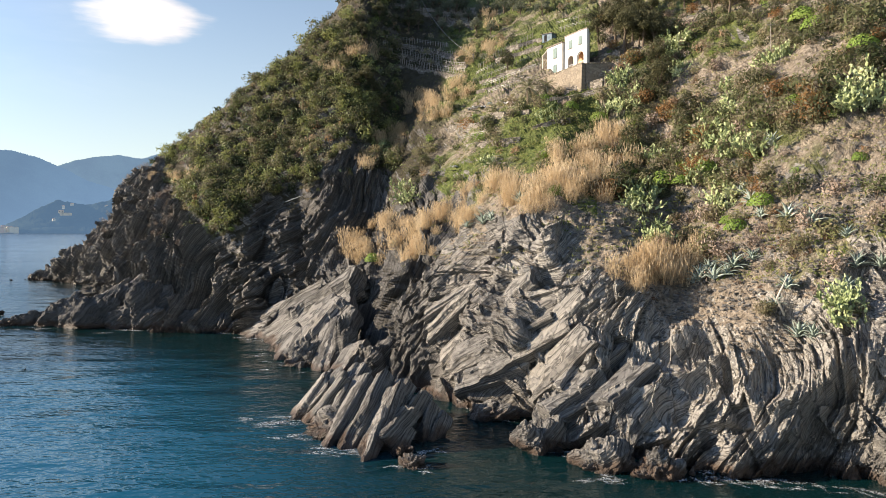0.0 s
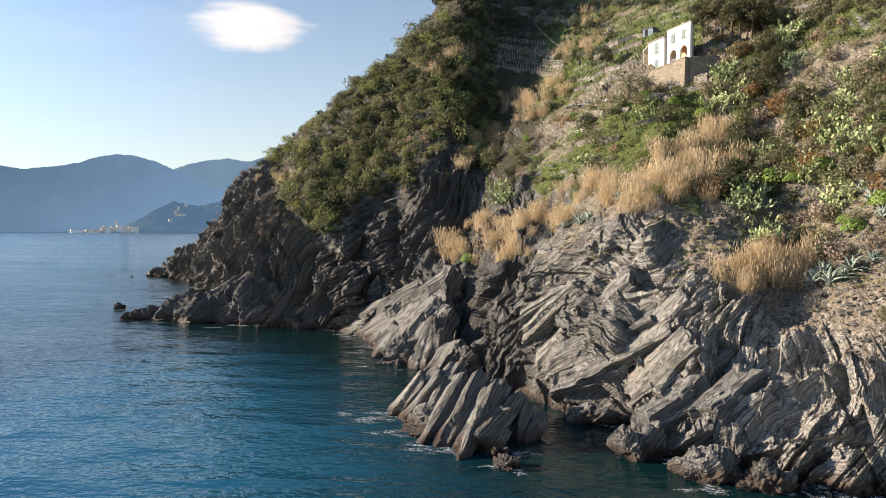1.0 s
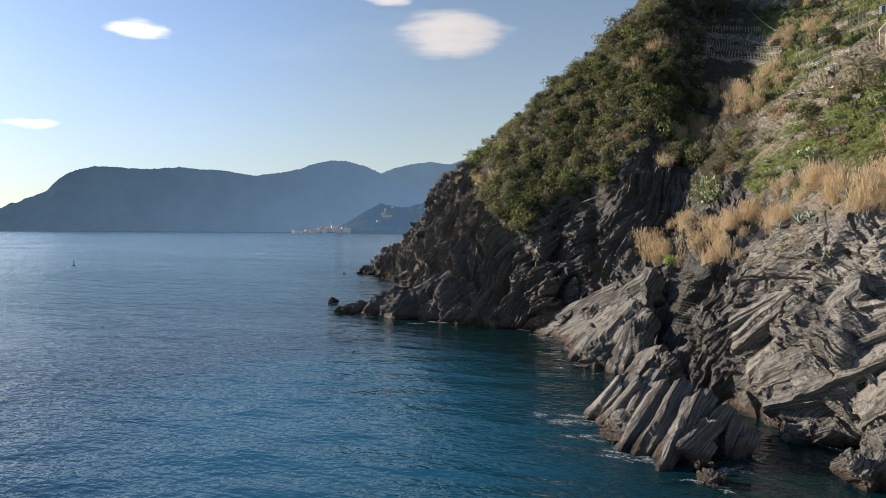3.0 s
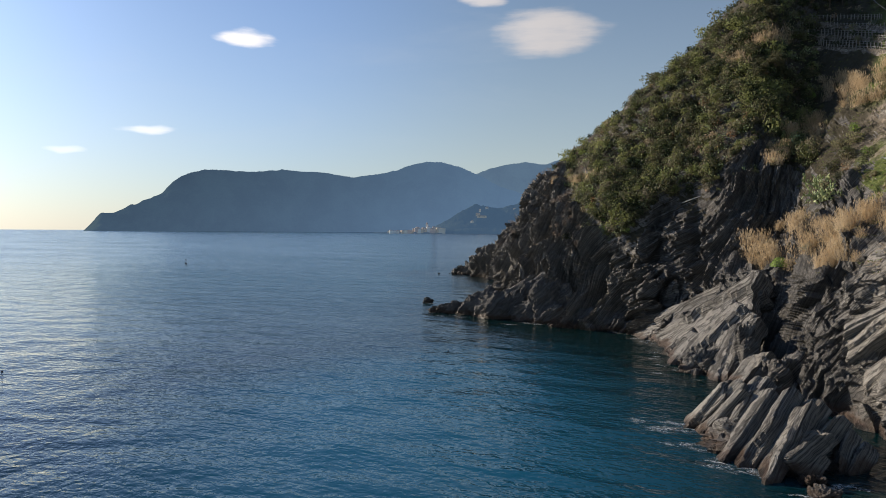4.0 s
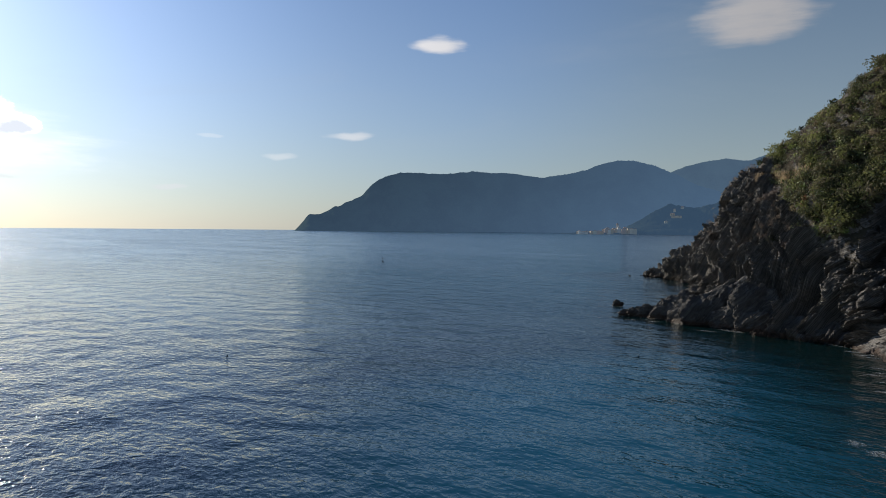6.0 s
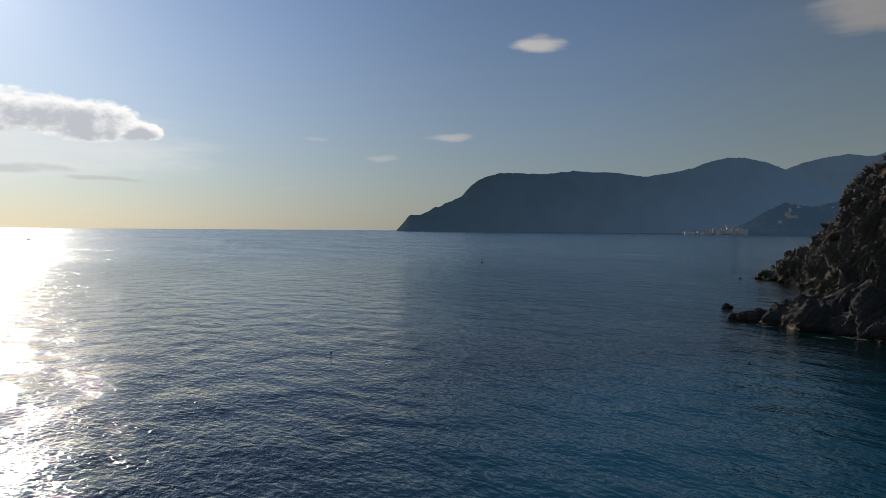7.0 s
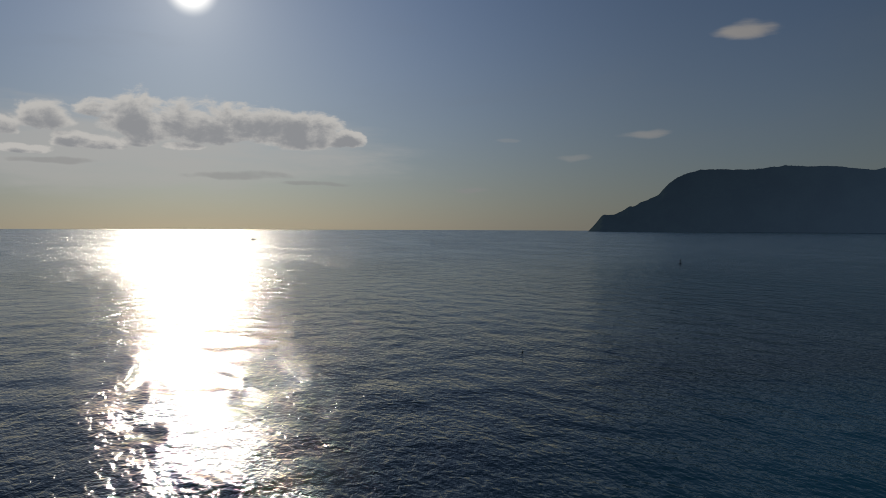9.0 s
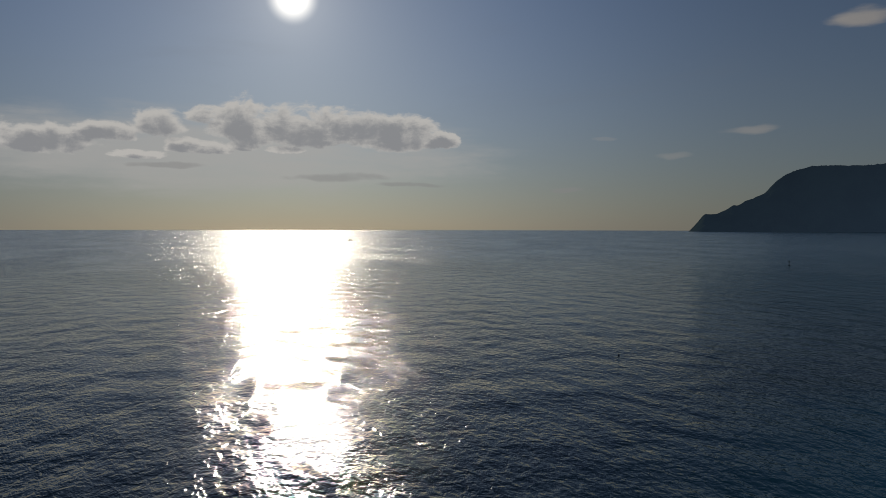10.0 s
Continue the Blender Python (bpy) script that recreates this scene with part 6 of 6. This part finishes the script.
for i, (nm, lab, cat, mat, count, wide, tall, leaf, many, weight, size) in enumerate(kinds):
    models = [make_bush(800 + 10 * i + k, nm, lab, cat, nm.replace("_", " ") + " plants", mat, count, wide, tall, leaf) for k in range(3)]
    places = pick(rng, weight * field * (soil > 0.3), many)
    for k, m_ in enumerate(models):
        scatter(m_, places[k::3], size, 0.15, rng)
        drop_model(m_)

# ---- the scrub of the spur and the upper slopes, uncountable


def scrub(name, label, mat, places, size, leaf, count, seed, tall=1.15):
    r = np.random.default_rng(seed)
    tint = []
    protos = [three_cornered(bush_leaves(r, count, 1.0, tall, leaf, 6)) for _ in range(6)]
    chunks = []
    for p in places:
        v_, f_ = protos[int(r.integers(0, 6))]
        a, s = r.uniform(0, math.tau), r.uniform(*size)
        ca, sa_ = math.cos(a) * s, math.sin(a) * s
        q = np.stack([v_[:, 0] * ca - v_[:, 1] * sa_, v_[:, 0] * sa_ + v_[:, 1] * ca, v_[:, 2] * s * r.uniform(0.8, 1.2)], -1)
        chunks.append((q + np.array(p) - [0, 0, 0.25], f_))
        tint.append(np.full(len(q), r.uniform(-0.6, 0.65)))
    ob = new(name, mesh_from(name, *join(chunks), mat, False, [("tint", np.concatenate(tint))]))
    return tagged(ob, label, "scrub", kind="stuff")


clear = ~((bb > -12.6) & (bb < -5.5) & (climb_of > 8.6) & (climb_of < 16))
spur = (bb > 3.5) & (bb < 27) & (climb_of < 20.5) & (soil > 0.35) & (climb_of > np.interp(bb, [4, 8, 14, 17, 22], [4.5, 3.2, 2.6, -0.8, -0.8]))
upper = clear & (bb > -36) & (bb <= 3.5) & (climb_of > 12.5) & (climb_of < 21) & (soil > 0.3)
scrub("maquis_scrub", "dense dark evergreen scrub on the rocky spur", leaf_dark, pick(rng, spur * (0.5 + field), 1000), (0.6, 1.8), 0.40, 105, 901)
scrub("mixed_scrub", "mixed green and brown scrub on the rocky spur", leaf_mixed, pick(rng, spur * 1.0 + upper * 0.5, 1450), (0.5, 1.6), 0.40, 100, 902)
scrub("olive_scrub", "grey-green shrubs on the rocky spur", leaf_grey, pick(rng, spur * 1.0 + upper * 0.3, 420), (0.5, 1.3), 0.38, 95, 912)
scrub("dry_scrub", "leafless brown thorn scrub on the rocky spur", twig_dry, pick(rng, spur * 1.0 + upper * 0.3, 260), (0.4, 1.1), 0.2, 130, 913)
scrub("slope_scrub", "brown and green scrub of the upper slope", leaf_mixed, pick(rng, upper * 1.0 * field + near * 0.6 * clear + terr * 0.35 * clear, 850), (0.5, 1.3), 0.36, 95, 903)
far_crest = (bb > -70) & (bb < 24) & (climb_of >= 17) & (soil > 0.3)
scrub("crest_woods", "dark woods on the mountain top", leaf_pine, pick(rng, far_crest / (cell + 1e-6) * (steps[:, None] > 4), 700), (3.0, 6.0), 0.5, 90, 904)
r_ = np.random.default_rng(905)
bits = []
for p in pick(rng, spur * (climb_of < 15), 800):
    n_ = int(r_.integers(8, 22))
    q = p + r_.normal(size=(n_, 3)) * np.array([0.6, 0.6, 0.35]) + [0, 0, 0.7]
    bits.append(blades(q, unit(r_.normal(size=(n_, 3))), 0.34, 0.26, r_))
flank = (bb > 19.5) & (bb < 26.4) & (climb_of > -1.2)
scrub("flank_scrub", "grey-brown low scrub on the bare flank of the spur", twig_dry, pick(rng, flank, 200), (0.5, 1.3), 0.22, 130, 915)
scrub("tall_scrub", "tall dark evergreen bushes on the rocky spur", leaf_dark, pick(rng, spur * (0.3 + field), 380), (1.5, 2.9), 0.26, 260, 914)
scrub("spurge_scrub", "bright green rounded spurge growing over the spur", leaf_bright, pick(rng, spur * (bb > 12) * (bb < 22.5) * (climb_of > -2.5) * (climb_of < 6.5) + 0.2 * spur, 120), (0.5, 1.25), 0.2, 240, 911, 1.0)
ob = new("wild_prickly_pear", mesh_from("wild_prickly_pear", *join(bits), pear_mat))
tagged(ob, "scattered pale prickly pear pads among the scrub", "cactus", kind="stuff")

# ---- grass
r_ = np.random.default_rng(906)
tufts = []
lawn = ((bb > -36) & (bb < 5) & (climb_of > -4) & (climb_of < 18) & (soil > 0.4)) * (0.4 + terr * (bb < -1) * 1.2)
for p in pick(rng, lawn * 1.0, 5200):
    n_ = 6
    q = p + r_.normal(size=(n_, 3)) * np.array([0.3, 0.3, 0.05]) + [0, 0, 0.14]
    d = unit(r_.normal(size=(n_, 3)) * np.array([1, 1, 0.25]))
    tufts.append(blades(q, d, r_.uniform(0.25, 0.55, n_), 0.09, r_))
ob = new("grass", mesh_from("grass", *join(tufts), grass_mat))
tagged(ob, "tufts of green and dry grass on the slope", "grass", kind="stuff")

# ---- loose stones on the scree
r_ = np.random.default_rng(907)
cube_v = np.array([[x, y, z] for x in (-1, 1) for y in (-1, 1) for z in (-1, 1)]) * 0.5
cube_f = np.array([[0, 1, 3, 2], [4, 6, 7, 5], [0, 4, 5, 1], [2, 3, 7, 6], [0, 2, 6, 4], [1, 5, 7, 3]])
chips = []
for p in pick(rng, ((bb < -10) & (bb > -36) & (climb_of > -9) & (climb_of < 4)) * (0.15 + soil), 2600):
    s = r_.uniform(0.10, 0.42) * np.array([1.4, 1.0, 0.5])
    rot_ = np.array(Euler(r_.uniform(-0.6, 0.6, 3) + np.array([0, 0, r_.uniform(0, 6)])).to_matrix())
    chips.append(((cube_v * s * r_.uniform(0.7, 1.2, (8, 1))) @ rot_.T + p, cube_f))
v_, f_ = join(chips)
ob = new("scree", mesh_from("scree", v_, f_, rock_mat, False, [("strata", v_ @ np.array([0.4, 0.3, 2.0]))]))
tagged(ob, "loose grey and tan stones on the scree slope", "stones", kind="stuff")

# ================================================================ foam
r_ = np.random.default_rng(908)
pieces, heart = [], []


def foam_patch(x, y, long, wide, turn):
    n = 14
    a = np.linspace(0, math.tau, n, endpoint=False)
    rad = 1 + 0.35 * r_.normal(size=n)
    q = np.stack([np.cos(a) * long * rad, np.sin(a) * wide * rad, 0 * a], -1)
    q = np.concatenate([q, q * [0.5, 0.5, 1], [[0, 0, 0]]])
    c, s = math.cos(turn), math.sin(turn)
    q = np.stack([q[:, 0] * c - q[:, 1] * s + x, q[:, 0] * s + q[:, 1] * c + y, q[:, 2] + 0.03 + 0.02 * r_.uniform()], -1)
    i = np.arange(n)
    j = (i + 1) % n
    pieces.append((q, np.concatenate([np.stack([i, j, j + n], -1), np.stack([i, j + n, i + n], -1), np.stack([i + n, j + n, 0 * i + 2 * n], -1)])))
    heart.append(np.concatenate([np.zeros(n), np.full(n, 0.75), [1.0]]))


for k in range(95):
    b_ = r_.uniform(-33, 25.5)
    r0_ = np.interp(b_, bearings, track[1]) - r_.uniform(-0.3, 1.6)
    p = spot(b_, r0_)
    foam_patch(p.x, p.y, r_.uniform(0.7, 1.9), r_.uniform(0.25, 0.6), radians(b_) + r_.normal() * 0.4)
for b_, r_0, n_, spread, big_ in [(13.2, 76.5, 10, 1.8, 1.3), (11.0, 70, 6, 1.2, 0.9), (8.6, 66.5, 7, 1.3, 1.0), (7.0, 64.5, 6, 1.0, 0.9), (2.4, 60, 7, 1.1, 0.8), (1.0, 64, 4, 1.0, 0.7),
                              (12.0, 104, 3, 2.0, 0.8), (13.4, 119, 6, 2.0, 1.0), (15.0, 135, 7, 2.0, 1.1), (12.4, 110, 4, 2.0, 0.9), (23.0, 154, 5, 3.0, 1.6), (30.5, 169, 4, 4.0, 1.2), (-13.0, 59.5, 4, 1.0, 0.8), (-20.3, 62, 5, 1.6, 0.8), (-24.5, 62, 5, 1.4, 0.8), (31.7, 194, 4, 1.4, 1.0)]:
    for k in range(n_):
        p = spot(b_, r_0) + Vector((r_.normal() * spread, r_.normal() * spread * 0.7, 0))
        foam_patch(p.x, p.y, r_.uniform(1.1, 2.2) * big_, r_.uniform(0.5, 1.0) * big_, r_.uniform(-0.5, 0.5))
v_, f_ = join(pieces)
ob = new("foam", mesh_from("foam", v_, f_, foam_mat, False, [("heart", np.concatenate(heart))]))
tagged(ob, "white foam where the swell washes the rocks", "foam", kind="stuff")

# ================================================================ the far shore and the open water


def make_hazed(name, colour, haze_glow=(0.034, 0.050, 0.070)):
    """Far plaster, roof or stone, the hills' air haze painted in as bluish emission."""
    m = make_plain(name, colour, tuple(0.85 * x for x in colour), 0.05, 0.9, 0.1)
    b = next(node for node in m.node_tree.nodes if node.type == "BSDF_PRINCIPLED")
    b.inputs["Emission Color"].default_value, b.inputs["Emission Strength"].default_value = (*haze_glow, 1), 1.0
    return m


town_mats = [make_hazed("far_facade_" + nm, c) for nm, c in
             (("ochre", (0.62, 0.50, 0.36)), ("rose", (0.60, 0.45, 0.38)), ("cream", (0.70, 0.64, 0.53)), ("white", (0.74, 0.72, 0.67)))]
far_roof = make_hazed("far_roof", (0.34, 0.25, 0.20))
r_ = np.random.default_rng(909)


def far_house(b_, d_, z_, wide, deep, tall, mat, label="pastel house of the far seaside town", name="town_house", turn=-52.0):
    root = thing(name, label, "building", "far town", spot(b_, d_, z_), turn=turn + r_.normal() * 6)
    bm = bmesh.new()
    box(bm, (0, 0, tall / 2 - 2), (wide, deep, tall + 4))
    part("wall", bm, mat, root)
    bm = bmesh.new()
    e = [bm.verts.new(c) for c in ((-wide * 0.53, -deep * 0.53, tall), (wide * 0.53, -deep * 0.53, tall), (wide * 0.53, deep * 0.53, tall), (-wide * 0.53, deep * 0.53, tall), (-wide * 0.3, 0, tall + 3), (wide * 0.3, 0, tall + 3))]
    for f in ((0, 1, 5, 4), (2, 3, 4, 5), (1, 2, 5), (3, 0, 4), (3, 2, 1, 0)):
        bm.faces.new([e[k] for k in f])
    part("roof", bm, far_roof, root)
    for s in (-0.25, 0.25):
        for lv in (0.3, 0.62):
            bm = bmesh.new()
            box(bm, (wide * s, -deep / 2 - 0.15, tall * lv), (min(wide * 0.08, 1.5), 0.4, 1.7))
            part("window", bm, dark_mat, root)
    return root


for k in range(30):
    b_ = 35.0 - 4.5 * (k + r_.uniform(0, 0.8)) / 30
    tall = r_.uniform(7, 13) if b_ > 33 else r_.uniform(10, 22)
    far_house(b_, 3392 + r_.uniform(-8, 26), 3.0 + r_.uniform(0, 10) * (b_ < 33), r_.uniform(14, 34), 16, tall, town_mats[int(r_.integers(0, 4))])
tower = thing("tower", "pale tower above the far seaside town", "building", "far town", spot(31.95, 3425, 12))
bm = bmesh.new()
box(bm, (0, 0, 14), (9, 9, 38))
part("shaft", bm, town_mats[2], tower)
bm = bmesh.new()
bmesh.ops.create_cone(bm, segments=8, radius1=7, radius2=1, depth=9, matrix=Matrix.Translation((0, 0, 37)))
part("spire", bm, far_roof, tower)
for (b_, c_), wd, tl in [((27.6, 1.0), 46, 10), ((27.9, 1.15), 22, 12), ((27.75, 1.45), 10, 16), ((28.35, 0.6), 12, 9), ((27.2, 1.7), 14, 8), ((25.0, 1.6), 14, 8)]:
    point = np.array(POINT)[::-1]
    share_ = c_ / np.interp(b_, point[:, 0], point[:, 1])
    r_0 = 3420 + 140 * min(1.0, max(0.0, share_)) ** 1.18
    far_house(b_, r_0, EYE + r_0 * math.tan(radians(c_)), wd, 14, tl * 0.6, town_mats[0] if wd > 20 else town_mats[2], "pale convent building on the far promontory", "convent", b_)
for b_, w_, h_ in [(30.2, 26, 16), (29.9, 16, 10), (30.7, 10, 7)]:
    ob = sea_rock("far_rock", "dark rock off the far promontory", b_, 3400, (w_, 12), h_, int(b_ * 10), grain=(20, 8), res=(60, 20), group="far rocks")
    ob.data.materials[0] = mid_mat

buoy = thing("buoy", "dark marker buoy with a thin mast on the open sea", "buoy", at=spot(*(50.3, -2.7)[:1], 425))
bm = bmesh.new()
tube(bm, [(0, 0, -0.4), (0, 0, 0.5), (0, 0, 0.6)], [0.7, 0.6, 0.2], 10)
part("float", bm, dark_mat, buoy)
bm = bmesh.new()
tube(bm, [(0, 0, 0.5), (0, 0, 2.6)], [0.1, 0.08], 6)
box(bm, (0, 0, 2.3), (0.5, 0.5, 0.7))
part("mast", bm, dark_mat, buoy)
for b_, r_0 in [(62.2, 116), (30.2, 118)]:
    fl = thing("mooring_float", "small dark mooring float bobbing on the sea", "float", "floats", spot(b_, r_0))
    bm = bmesh.new()
    bmesh.ops.create_uvsphere(bm, u_segments=12, v_segments=8, radius=0.15)
    part("ball", bm, dark_mat, fl)
    bm = bmesh.new()
    tube(bm, [(0, 0, 0.18), (0, 0, 0.36)], [0.04, 0.03], 6)
    part("eye", bm, metal_mat, fl)
boat = thing("boat", "small dark fishing boat far out against the glitter", "boat", at=spot((83.3, -1.1)[0], 1150), turn=(83.3, -1.1)[0] + 5)
bm = bmesh.new()
hull = [[bm.verts.new((x * 3.6, s * w_ * 1.2, z)) for s, z in ((-1, 0.9), (-0.7, -0.3), (0.7, -0.3), (1, 0.9))] for x, w_ in ((-1, 0.7), (-0.3, 1.0), (0.5, 0.85), (1.1, 0.08))]
for a_, b_ in zip(hull, hull[1:]):
    for k in range(3):
        bm.faces.new((a_[k], b_[k], b_[k + 1], a_[k + 1]))
    bm.faces.new((a_[3], b_[3], b_[0], a_[0]))
bm.faces.new(hull[0])
part("hull", bm, dark_mat, boat)
bm = bmesh.new()
box(bm, (-0.8, 0, 1.6), (2.0, 1.5, 1.6), bevel=0.1)
part("cabin", bm, cloth_mat, boat)

# ---------------------------------------------------------------- from plan units to metres
for ob in list(scene.objects):
    if ob.parent is None and ob.type in ("MESH", "EMPTY") and ob is not sea:
        ob.matrix_basis = Matrix.Scale(UNIT, 4) @ ob.matrix_basis
